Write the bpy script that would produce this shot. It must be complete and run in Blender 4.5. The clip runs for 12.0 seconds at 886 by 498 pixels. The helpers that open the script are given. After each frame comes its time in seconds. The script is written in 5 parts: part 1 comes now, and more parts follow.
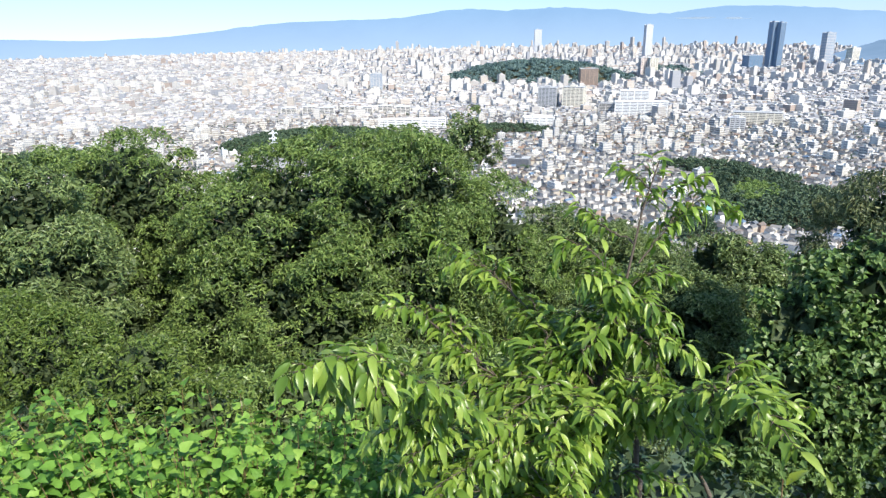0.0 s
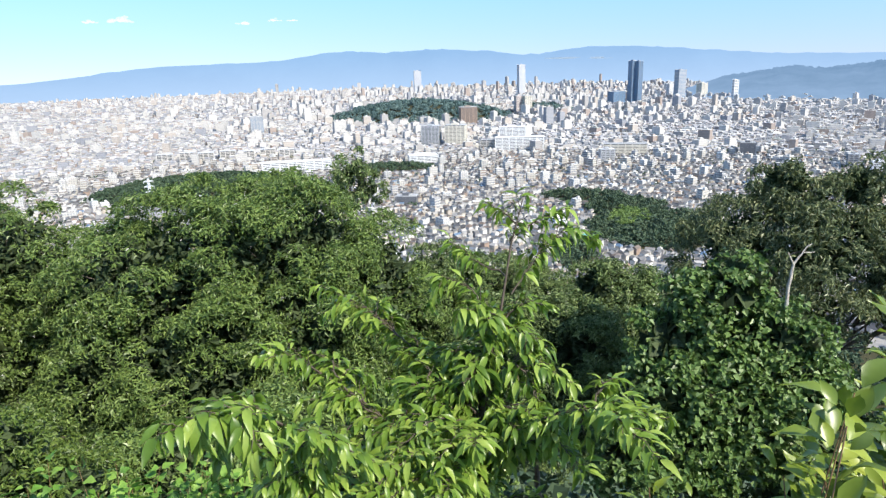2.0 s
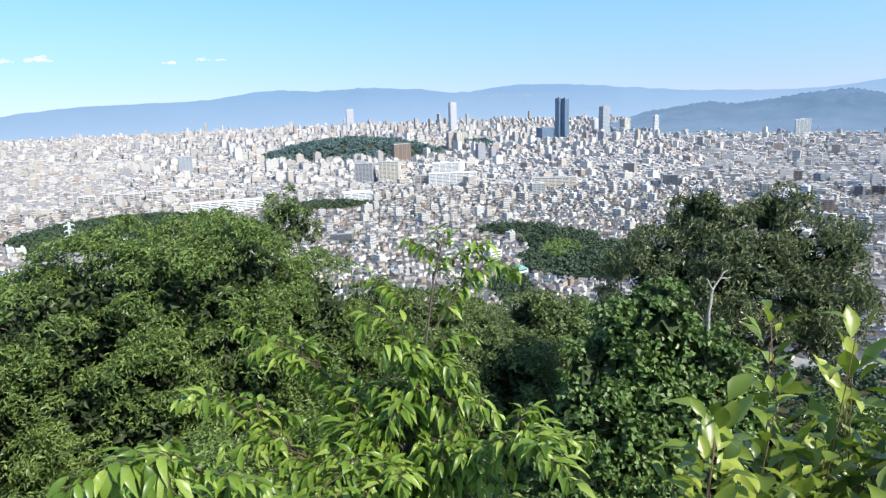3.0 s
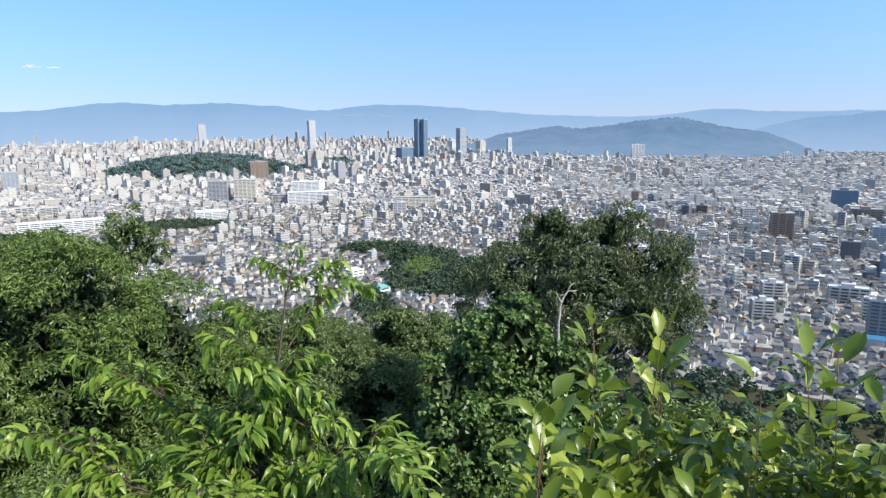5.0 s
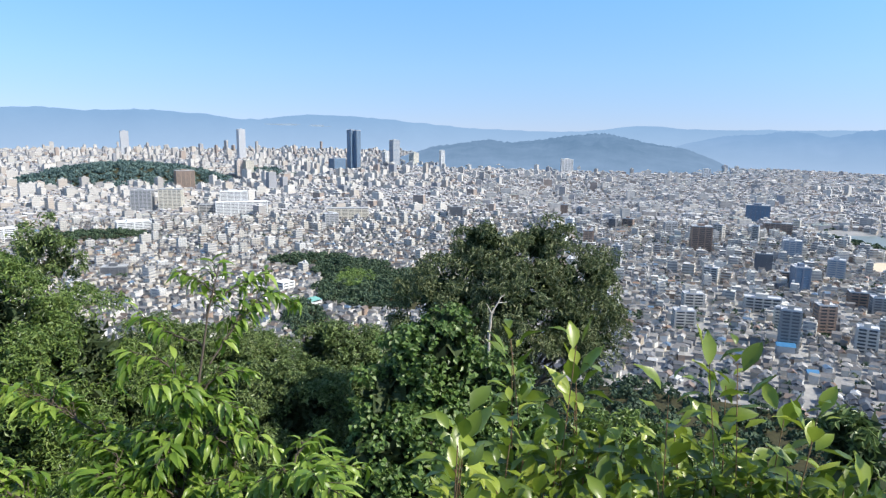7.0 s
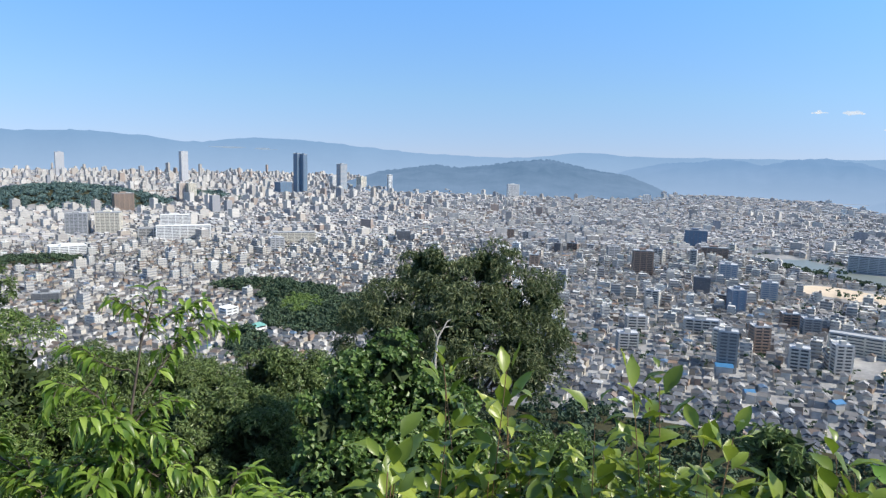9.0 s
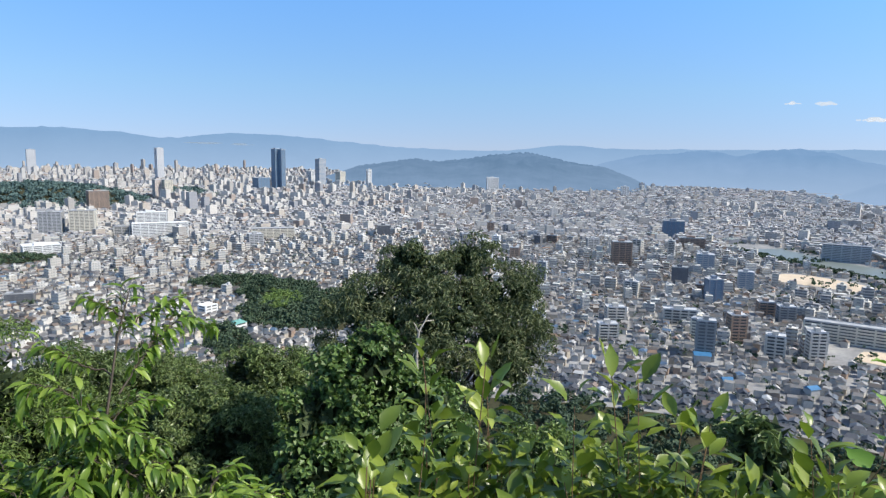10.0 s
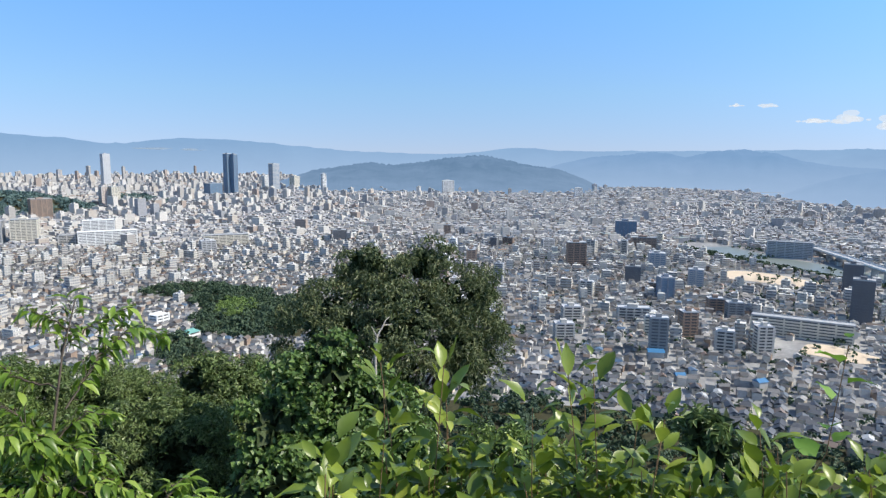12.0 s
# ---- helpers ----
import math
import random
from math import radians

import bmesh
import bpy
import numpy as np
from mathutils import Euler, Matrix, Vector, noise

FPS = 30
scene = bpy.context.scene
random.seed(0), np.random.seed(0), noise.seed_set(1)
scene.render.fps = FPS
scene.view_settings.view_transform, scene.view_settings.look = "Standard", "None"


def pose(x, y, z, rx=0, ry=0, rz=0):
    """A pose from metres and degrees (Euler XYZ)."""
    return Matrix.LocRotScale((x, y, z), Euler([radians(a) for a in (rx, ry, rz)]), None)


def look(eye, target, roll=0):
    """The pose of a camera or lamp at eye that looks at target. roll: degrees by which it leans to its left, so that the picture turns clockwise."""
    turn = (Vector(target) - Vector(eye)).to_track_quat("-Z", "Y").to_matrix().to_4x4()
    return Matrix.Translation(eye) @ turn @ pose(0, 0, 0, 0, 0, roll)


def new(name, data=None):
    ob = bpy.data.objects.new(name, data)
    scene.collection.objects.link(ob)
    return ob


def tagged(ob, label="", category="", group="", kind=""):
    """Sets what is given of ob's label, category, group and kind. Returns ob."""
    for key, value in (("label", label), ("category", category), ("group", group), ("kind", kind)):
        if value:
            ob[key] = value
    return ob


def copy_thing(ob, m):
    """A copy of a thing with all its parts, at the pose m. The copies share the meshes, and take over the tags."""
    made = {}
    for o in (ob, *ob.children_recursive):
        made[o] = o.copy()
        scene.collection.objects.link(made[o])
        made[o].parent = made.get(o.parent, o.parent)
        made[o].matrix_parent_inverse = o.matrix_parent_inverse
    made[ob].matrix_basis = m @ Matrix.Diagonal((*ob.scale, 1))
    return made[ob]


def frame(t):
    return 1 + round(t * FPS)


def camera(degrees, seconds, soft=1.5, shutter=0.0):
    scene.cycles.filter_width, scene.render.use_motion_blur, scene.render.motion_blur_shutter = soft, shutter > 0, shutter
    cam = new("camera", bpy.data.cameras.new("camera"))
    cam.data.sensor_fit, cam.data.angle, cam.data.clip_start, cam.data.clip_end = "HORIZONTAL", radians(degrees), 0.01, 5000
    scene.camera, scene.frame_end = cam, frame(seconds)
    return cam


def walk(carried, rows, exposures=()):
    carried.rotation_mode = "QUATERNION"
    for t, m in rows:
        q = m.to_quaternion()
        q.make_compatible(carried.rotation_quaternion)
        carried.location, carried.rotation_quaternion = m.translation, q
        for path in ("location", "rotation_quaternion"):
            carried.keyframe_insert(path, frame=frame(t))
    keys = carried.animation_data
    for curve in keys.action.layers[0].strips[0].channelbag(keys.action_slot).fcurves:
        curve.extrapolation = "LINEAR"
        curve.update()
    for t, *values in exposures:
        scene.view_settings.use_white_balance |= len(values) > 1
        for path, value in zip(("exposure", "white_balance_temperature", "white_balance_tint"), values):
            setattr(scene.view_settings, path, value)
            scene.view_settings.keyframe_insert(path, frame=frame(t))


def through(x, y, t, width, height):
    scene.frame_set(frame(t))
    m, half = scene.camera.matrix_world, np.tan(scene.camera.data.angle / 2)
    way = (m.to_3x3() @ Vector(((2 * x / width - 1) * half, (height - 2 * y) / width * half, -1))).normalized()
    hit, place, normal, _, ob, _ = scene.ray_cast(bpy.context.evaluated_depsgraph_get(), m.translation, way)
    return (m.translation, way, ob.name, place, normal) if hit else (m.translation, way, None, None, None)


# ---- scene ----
cam = camera(67.36, 12.0, soft=1.35)
PATH = [
    (0.0, pose(0.000, 0.000, 150.000, 71.428, 0.887, 1.578)),
    (0.5, pose(0.007, -0.011, 150.006, 72.981, 1.019, -0.173)),
    (1.0, pose(0.021, -0.029, 150.013, 73.768, 1.762, -3.006)),
    (1.5, pose(0.037, -0.035, 150.013, 74.219, 1.836, -5.942)),
    (2.0, pose(0.048, -0.039, 150.019, 74.501, 1.585, -8.322)),
    (2.5, pose(0.068, -0.062, 150.025, 75.931, 1.817, -10.906)),
    (3.0, pose(0.087, -0.089, 150.030, 77.417, 1.911, -14.021)),
    (3.5, pose(0.092, -0.112, 150.038, 78.083, 1.319, -16.972)),
    (5.5, pose(0.116, -0.124, 150.024, 78.977, 0.091, -28.071)),
    (6.0, pose(0.122, -0.135, 150.032, 79.194, -0.162, -29.493)),
    (6.5, pose(0.118, -0.131, 150.031, 79.496, -0.222, -30.128)),
    (7.0, pose(0.120, -0.136, 150.033, 79.849, -0.838, -31.468)),
    (7.5, pose(0.127, -0.144, 150.037, 80.502, -1.092, -33.298)),
    (9.5, pose(0.130, -0.167, 150.043, 82.064, -1.207, -36.609)),
    (10.0, pose(0.136, -0.163, 150.039, 81.535, -0.912, -37.711)),
    (10.5, pose(0.135, -0.157, 150.037, 81.808, -0.976, -38.730)),
    (11.0, pose(0.140, -0.167, 150.040, 82.040, -0.964, -39.402)),
    (11.5, pose(0.139, -0.174, 150.042, 81.776, -0.382, -40.428)),
    (12.0, pose(0.138, -0.163, 150.039, 81.859, -0.421, -41.531)),
]
EXPOSURES = [(0.0, 0.74), (2.5, 0.60), (5.5, 0.40), (7.5, 0.40), (9.5, 0.20), (12.0, 0.23)]
walk(cam, PATH, EXPOSURES)

# ---- world and sun ----
SUN_AZ, SUN_EL = 140.0, 46.0
world = bpy.data.worlds.new("world")
scene.world = world
world.use_nodes = True
wt = world.node_tree
sky = wt.nodes.new("ShaderNodeTexSky")
sky.sky_type = "NISHITA"
sky.sun_disc = False
sky.sun_elevation, sky.sun_rotation = radians(SUN_EL), radians(SUN_AZ)
sky.altitude, sky.air_density, sky.dust_density, sky.ozone_density = 150, 1.0, 0.6, 1.5
wt.nodes["Background"].inputs["Strength"].default_value = 0.135
tint = wt.nodes.new("ShaderNodeMix")
tint.data_type, tint.blend_type = "RGBA", "MULTIPLY"
tint.inputs[0].default_value, tint.inputs[7].default_value = 1.0, (1.0, 1.27, 1.60, 1)
wt.links.new(sky.outputs[0], tint.inputs[6])
# the clear blue of the higher sky reaches down to the skyline
wc, wv, wn = wt.nodes.new("ShaderNodeTexCoord"), wt.nodes.new("ShaderNodeVectorMath"), wt.nodes.new("ShaderNodeVectorMath")
wv.operation, wn.operation = "ADD", "NORMALIZE"
wv.inputs[1].default_value = (0, 0, 0.09)
wt.links.new(wc.outputs["Generated"], wv.inputs[0])
wt.links.new(wv.outputs[0], wn.inputs[0])
wt.links.new(wn.outputs[0], sky.inputs["Vector"])
# summer haze: greyer and duller towards the skyline, clear blue above
wz, ws, wr = wt.nodes.new("ShaderNodeSeparateXYZ"), wt.nodes.new("ShaderNodeMath"), wt.nodes.new("ShaderNodeValToRGB")
ws.operation, ws.use_clamp = "MULTIPLY", True
ws.inputs[1].default_value = 2.5
wt.links.new(wc.outputs["Generated"], wz.inputs[0])
wt.links.new(wz.outputs[2], ws.inputs[0])
wt.links.new(ws.outputs[0], wr.inputs[0])
for k, (p, c) in enumerate([(0.0, (0.80, 0.60, 0.57)), (0.22, (0.81, 0.76, 0.68)), (0.62, (0.76, 0.95, 0.99)), (1.0, (0.96, 0.88, 0.76))]):
    e = wr.color_ramp.elements[k] if k < 2 else wr.color_ramp.elements.new(p)
    e.position, e.color = p, (*c, 1)
haze = wt.nodes.new("ShaderNodeMix")
haze.data_type, haze.blend_type = "RGBA", "MULTIPLY"
haze.inputs[0].default_value = 1.0
wt.links.new(tint.outputs[2], haze.inputs[6])
wt.links.new(wr.outputs[0], haze.inputs[7])
wt.links.new(haze.outputs[2], wt.nodes["Background"].inputs["Color"])

sun = new("sun", bpy.data.lights.new("sun", "SUN"))
sun.data.energy, sun.data.angle, sun.data.color = 4.7, radians(0.5), (1.0, 0.93, 0.81)
sa, se = radians(SUN_AZ), radians(SUN_EL)
SUN_DIR = Vector((math.sin(sa) * math.cos(se), math.cos(sa) * math.cos(se), math.sin(se)))
sun.matrix_world = look((0, 0, 300), Vector((0, 0, 300)) - SUN_DIR)

rng = np.random.default_rng(7)


# ---- materials ----
def nodes_of(name):
    m = bpy.data.materials.new(name)
    m.use_nodes = True
    t = m.node_tree
    return m, t, t.nodes["Principled BSDF"], t.nodes["Material Output"]


def ramp_of(t, fac, stops, mode="LINEAR"):
    r = t.nodes.new("ShaderNodeValToRGB")
    r.color_ramp.interpolation = mode
    els = r.color_ramp.elements
    while len(els) < len(stops):
        els.new(0.5)
    for e, (p, c) in zip(els, stops):
        e.position, e.color = p, (*c, 1)
    t.links.new(fac, r.inputs[0])
    return r.outputs[0]


def noise_of(t, scale, detail=4, rough=0.6):
    c = t.nodes.new("ShaderNodeTexCoord")
    n = t.nodes.new("ShaderNodeTexNoise")
    n.inputs["Scale"].default_value, n.inputs["Detail"].default_value = scale, detail
    n.inputs["Roughness"].default_value = rough
    t.links.new(c.outputs["Object"], n.inputs["Vector"])
    return n.outputs["Fac"]


def mix_of(t, a, b, fac, mode="MIX"):
    m = t.nodes.new("ShaderNodeMix")
    m.data_type, m.blend_type = "RGBA", mode
    for sock, v in ((m.inputs[0], fac), (m.inputs[6], a), (m.inputs[7], b)):
        if isinstance(v, (int, float)):
            sock.default_value = v
        elif isinstance(v, tuple):
            sock.default_value = (*v, 1)
        else:
            t.links.new(v, sock)
    return m.outputs[2]


def math_of(t, op, a, b=0.0):
    m = t.nodes.new("ShaderNodeMath")
    m.operation = op
    for sock, v in zip(m.inputs, (a, b)):
        if isinstance(v, (int, float)):
            sock.default_value = v
        else:
            t.links.new(v, sock)
    return m.outputs[0]


def plain(name, stops, scale, rough=0.8, bump=0.0, metal=0.0, spec=0.3):
    """A mottled surface: a colour ramp over noise of two scales."""
    m, t, p, _ = nodes_of(name)
    big, fine = noise_of(t, scale), noise_of(t, scale * 9, 3)
    fac = math_of(t, "ADD", math_of(t, "MULTIPLY", big, 0.65), math_of(t, "MULTIPLY", fine, 0.35))
    t.links.new(ramp_of(t, fac, stops), p.inputs["Base Color"])
    p.inputs["Roughness"].default_value, p.inputs["Metallic"].default_value = rough, metal
    p.inputs["Specular IOR Level"].default_value = spec
    if bump:
        b = t.nodes.new("ShaderNodeBump")
        b.inputs["Strength"].default_value, b.inputs["Distance"].default_value = bump, 0.02
        t.links.new(fine, b.inputs["Height"])
        t.links.new(b.outputs[0], p.inputs["Normal"])
    return m


def leafy(name, stops, rough=0.45, trans=0.3, by_object=False, patch=1.5, spec=0.4, own=0.6):
    """Leaf tissue: colour by leaf, patches over the crown, light shining through."""
    m, t, p, out = nodes_of(name)
    if by_object:
        rnd = t.nodes.new("ShaderNodeObjectInfo").outputs["Random"]
    else:
        rnd = t.nodes.new("ShaderNodeNewGeometry").outputs["Random Per Island"]
    fac = math_of(t, "ADD", math_of(t, "MULTIPLY", rnd, own), math_of(t, "MULTIPLY", noise_of(t, patch, 3), 1 - own))
    col = ramp_of(t, fac, stops)
    vein = noise_of(t, 60 if by_object else 25, 2)
    col = mix_of(t, col, ramp_of(t, vein, [(0.3, (0.75, 0.8, 0.7)), (0.7, (1.0, 1.0, 1.0))]), 0.6, "MULTIPLY")
    t.links.new(col, p.inputs["Base Color"])
    p.inputs["Roughness"].default_value, p.inputs["Specular IOR Level"].default_value = rough, spec
    tr = t.nodes.new("ShaderNodeBsdfTranslucent")
    t.links.new(mix_of(t, col, (0.85, 1.0, 0.35), 0.35, "MULTIPLY"), tr.inputs["Color"])
    mx = t.nodes.new("ShaderNodeMixShader")
    mx.inputs[0].default_value = trans
    t.links.new(p.outputs[0], mx.inputs[1])
    t.links.new(tr.outputs[0], mx.inputs[2])
    t.links.new(mx.outputs[0], out.inputs["Surface"])
    return m


def facade(name, stops, floor=3.0, glass=0.55, rough=0.75):
    """Painted walls of joined buildings, with rows of dark windows too small to model."""
    m, t, p, _ = nodes_of(name)
    geo = t.nodes.new("ShaderNodeNewGeometry")
    col = ramp_of(t, geo.outputs["Random Per Island"], stops, "CONSTANT")
    col = mix_of(t, col, ramp_of(t, noise_of(t, 0.3), [(0.3, (0.8, 0.79, 0.77)), (0.7, (1, 1, 1))]), 0.7, "MULTIPLY")
    xyz = t.nodes.new("ShaderNodeSeparateXYZ")
    t.links.new(geo.outputs["Position"], xyz.inputs[0])
    row = math_of(t, "FRACT", math_of(t, "DIVIDE", xyz.outputs[2], floor))
    band = math_of(t, "MULTIPLY", math_of(t, "GREATER_THAN", row, 0.35), math_of(t, "LESS_THAN", row, 0.78))
    run = math_of(t, "ADD", math_of(t, "MULTIPLY", xyz.outputs[0], 0.31), math_of(t, "MULTIPLY", xyz.outputs[1], 0.27))
    gap = math_of(t, "GREATER_THAN", math_of(t, "FRACT", run), 0.35)
    fac = math_of(t, "MULTIPLY", math_of(t, "MULTIPLY", band, gap), glass)
    t.links.new(mix_of(t, col, (0.07, 0.09, 0.12), fac), p.inputs["Base Color"])
    p.inputs["Roughness"].default_value = rough
    return m


def by_island(name, stops, rough=0.7, scale=0.4, spec=0.3):
    m, t, p, _ = nodes_of(name)
    geo = t.nodes.new("ShaderNodeNewGeometry")
    col = ramp_of(t, geo.outputs["Random Per Island"], stops, "CONSTANT")
    col = mix_of(t, col, ramp_of(t, noise_of(t, scale), [(0.3, (0.72, 0.72, 0.72)), (0.7, (1, 1, 1))]), 0.8, "MULTIPLY")
    t.links.new(col, p.inputs["Base Color"])
    p.inputs["Roughness"].default_value, p.inputs["Specular IOR Level"].default_value = rough, spec
    return m


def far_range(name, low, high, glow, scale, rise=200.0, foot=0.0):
    """Wooded ranges on the skyline; the kilometres of air are painted as blue emission."""
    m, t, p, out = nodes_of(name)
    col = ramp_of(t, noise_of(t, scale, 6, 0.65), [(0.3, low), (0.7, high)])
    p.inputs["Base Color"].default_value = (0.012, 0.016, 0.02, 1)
    # thicker haze painted in towards the foot of the range
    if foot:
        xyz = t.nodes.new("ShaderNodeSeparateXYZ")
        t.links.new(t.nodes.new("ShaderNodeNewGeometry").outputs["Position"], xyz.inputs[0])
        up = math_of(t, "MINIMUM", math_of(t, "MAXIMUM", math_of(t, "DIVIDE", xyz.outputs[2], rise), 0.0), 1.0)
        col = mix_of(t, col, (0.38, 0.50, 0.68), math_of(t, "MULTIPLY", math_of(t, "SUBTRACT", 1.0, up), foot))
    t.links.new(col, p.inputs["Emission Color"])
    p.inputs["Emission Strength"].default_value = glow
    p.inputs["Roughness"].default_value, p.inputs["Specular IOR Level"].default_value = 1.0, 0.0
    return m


def thin(m, through):
    """Lets part of the sky behind show through a cloud."""
    t = m.node_tree
    clear, mx = t.nodes.new("ShaderNodeBsdfTransparent"), t.nodes.new("ShaderNodeMixShader")
    mx.inputs[0].default_value = through
    t.links.new(t.nodes["Principled BSDF"].outputs[0], mx.inputs[1])
    t.links.new(clear.outputs[0], mx.inputs[2])
    t.links.new(mx.outputs[0], t.nodes["Material Output"].inputs["Surface"])


WHITES = [(0.0, (0.74, 0.72, 0.68)), (0.20, (0.60, 0.58, 0.54)), (0.38, (0.66, 0.61, 0.53)), (0.52, (0.46, 0.45, 0.44)),
          (0.66, (0.50, 0.44, 0.36)), (0.78, (0.32, 0.31, 0.31)), (0.86, (0.37, 0.28, 0.22)), (0.93, (0.80, 0.79, 0.77))]
TILES = [(0.0, (0.161, 0.156, 0.149)), (0.20, (0.101, 0.098, 0.095)), (0.38, (0.232, 0.220, 0.208)), (0.52, (0.141, 0.125, 0.109)),
         (0.63, (0.343, 0.322, 0.290)), (0.72, (0.182, 0.143, 0.113)), (0.79, (0.458, 0.431, 0.393)), (0.87, (0.141, 0.156, 0.169)),
         (0.91, (0.272, 0.181, 0.125)), (0.935, (0.121, 0.189, 0.276)), (0.95, (0.458, 0.431, 0.393))]
FLATS = [(0.0, (0.476, 0.466, 0.434)), (0.25, (0.621, 0.607, 0.560)), (0.45, (0.352, 0.344, 0.328)), (0.6, (0.700, 0.686, 0.655)),
         (0.8, (0.279, 0.283, 0.280)), (0.9, (0.310, 0.364, 0.328)), (0.95, (0.700, 0.686, 0.655))]
M_WALL = by_island("house_render", WHITES)
M_TILE = by_island("roof_tile", TILES, 0.5, 0.8, 0.5)
M_FLAT = by_island("flat_roof", FLATS, 0.85, 0.15)
M_FACADE = facade("block_facade", WHITES)
# haze over the far town put into paler walls and fainter windows
M_FARHAZE = facade("far_hazed_facade", [(0.0, (0.643, 0.608, 0.561)), (0.3, (0.545, 0.520, 0.483)), (0.55, (0.420, 0.396, 0.370)),
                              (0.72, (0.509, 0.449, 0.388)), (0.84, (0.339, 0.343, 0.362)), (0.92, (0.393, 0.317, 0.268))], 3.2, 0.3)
# far roofs lightened in colour to stand for the same haze
M_FARTILEHAZE = by_island("far_hazed_roof_tile", [(0.0, (0.333, 0.333, 0.339)), (0.3, (0.258, 0.262, 0.271)), (0.5, (0.419, 0.404, 0.395)), (0.7, (0.518, 0.499, 0.486)), (0.85, (0.345, 0.297, 0.271)), (0.93, (0.595, 0.574, 0.546))], 0.6, 0.8)
M_GLASS = plain("window_glass", [(0.3, (0.05, 0.055, 0.06)), (0.7, (0.10, 0.11, 0.12))], 0.8, 0.3, 0, 0, 0.4)
M_BLUEGLASS = plain("tower_glass", [(0.3, (0.10, 0.17, 0.25)), (0.7, (0.15, 0.24, 0.33))], 0.05, 0.35, 0, 0, 0.4)
M_DARKPANEL = plain("dark_panel", [(0.3, (0.12, 0.125, 0.135)), (0.7, (0.17, 0.175, 0.185))], 0.1, 0.6)
M_WHITE = plain("white_concrete", [(0.3, (0.66, 0.66, 0.65)), (0.7, (0.80, 0.80, 0.78))], 0.2, 0.8)
M_CREAM = plain("cream_concrete", [(0.3, (0.60, 0.55, 0.45)), (0.7, (0.74, 0.69, 0.58))], 0.2, 0.8)
M_GREY = plain("grey_concrete", [(0.3, (0.34, 0.35, 0.36)), (0.7, (0.47, 0.47, 0.47))], 0.2, 0.8)
M_BROWN = plain("brown_tile_cladding", [(0.3, (0.25, 0.18, 0.14)), (0.7, (0.36, 0.27, 0.21))], 0.2, 0.7)
M_PINK = plain("pinkish_cladding", [(0.3, (0.56, 0.47, 0.42)), (0.7, (0.68, 0.59, 0.53))], 0.2, 0.7)
M_BLUE = plain("blue_sheet_roof", [(0.3, (0.04, 0.15, 0.30)), (0.7, (0.07, 0.22, 0.40))], 0.4, 0.5)
M_GREENROOF = plain("green_copper_roof", [(0.3, (0.12, 0.30, 0.27)), (0.7, (0.20, 0.42, 0.36))], 0.4, 0.6)
M_GROUND = plain("town_ground", [(0.25, (0.162, 0.162, 0.165)), (0.5, (0.284, 0.281, 0.277)), (0.75, (0.419, 0.412, 0.392))], 0.03, 0.95)
M_SOIL = plain("hill_soil", [(0.3, (0.03, 0.028, 0.018)), (0.7, (0.07, 0.07, 0.03))], 0.4, 1.0)
M_SAND = plain("pale_sand", [(0.3, (0.56, 0.45, 0.32)), (0.7, (0.72, 0.60, 0.46))], 0.05, 1.0)
M_WATER = plain("river_water", [(0.3, (0.17, 0.20, 0.19)), (0.7, (0.22, 0.25, 0.23))], 0.02, 0.4, 0, 0, 0.35)
M_STEEL = plain("galvanised_steel", [(0.3, (0.60, 0.62, 0.64)), (0.7, (0.75, 0.76, 0.77))], 2.0, 0.5)
M_BARK = plain("grey_bark", [(0.3, (0.08, 0.065, 0.05)), (0.7, (0.19, 0.16, 0.13))], 12, 0.95, 0.6)
M_DEAD = plain("bleached_wood", [(0.3, (0.34, 0.30, 0.25)), (0.7, (0.55, 0.50, 0.43))], 14, 0.9, 0.5)
M_TWIG = plain("cherry_bark", [(0.3, (0.05, 0.04, 0.03)), (0.7, (0.11, 0.085, 0.06))], 30, 0.7)
M_STEM = plain("reddish_stem", [(0.3, (0.16, 0.09, 0.05)), (0.7, (0.30, 0.19, 0.10))], 30, 0.6)
M_OAK = leafy("oak_leaf", [(0.2, (0.073, 0.121, 0.032)), (0.5, (0.149, 0.221, 0.056)), (0.8, (0.270, 0.356, 0.108))], 0.4, 0.25)
M_OAKDARK = leafy("dark_oak_leaf", [(0.2, (0.078, 0.120, 0.042)), (0.5, (0.146, 0.205, 0.068)), (0.85, (0.273, 0.338, 0.137))], 0.38, 0.2)
M_BROWNISH = leafy("dull_olive_leaf", [(0.2, (0.072, 0.098, 0.044)), (0.55, (0.150, 0.182, 0.080)), (0.85, (0.32, 0.335, 0.18))], 0.4, 0.2)
M_ROUND = leafy("glossy_round_leaf", [(0.2, (0.070, 0.120, 0.030)), (0.55, (0.115, 0.195, 0.045)), (0.85, (0.240, 0.330, 0.120))], 0.42, 0.25, spec=0.4)
M_LIGHT = leafy("light_scrub_leaf", [(0.2, (0.065, 0.105, 0.022)), (0.5, (0.115, 0.175, 0.032)), (0.85, (0.210, 0.280, 0.070))], 0.45, 0.3)
CHERRY = [(0.2, (0.09, 0.165, 0.024)), (0.5, (0.185, 0.295, 0.040)), (0.85, (0.37, 0.47, 0.10))]
SHRUB = [(0.15, (0.09, 0.14, 0.02)), (0.5, (0.19, 0.26, 0.033)), (0.76, (0.34, 0.40, 0.06)), (0.92, (0.58, 0.52, 0.09))]
VINE = [(0.2, (0.085, 0.19, 0.03)), (0.5, (0.15, 0.30, 0.04)), (0.85, (0.31, 0.46, 0.09))]
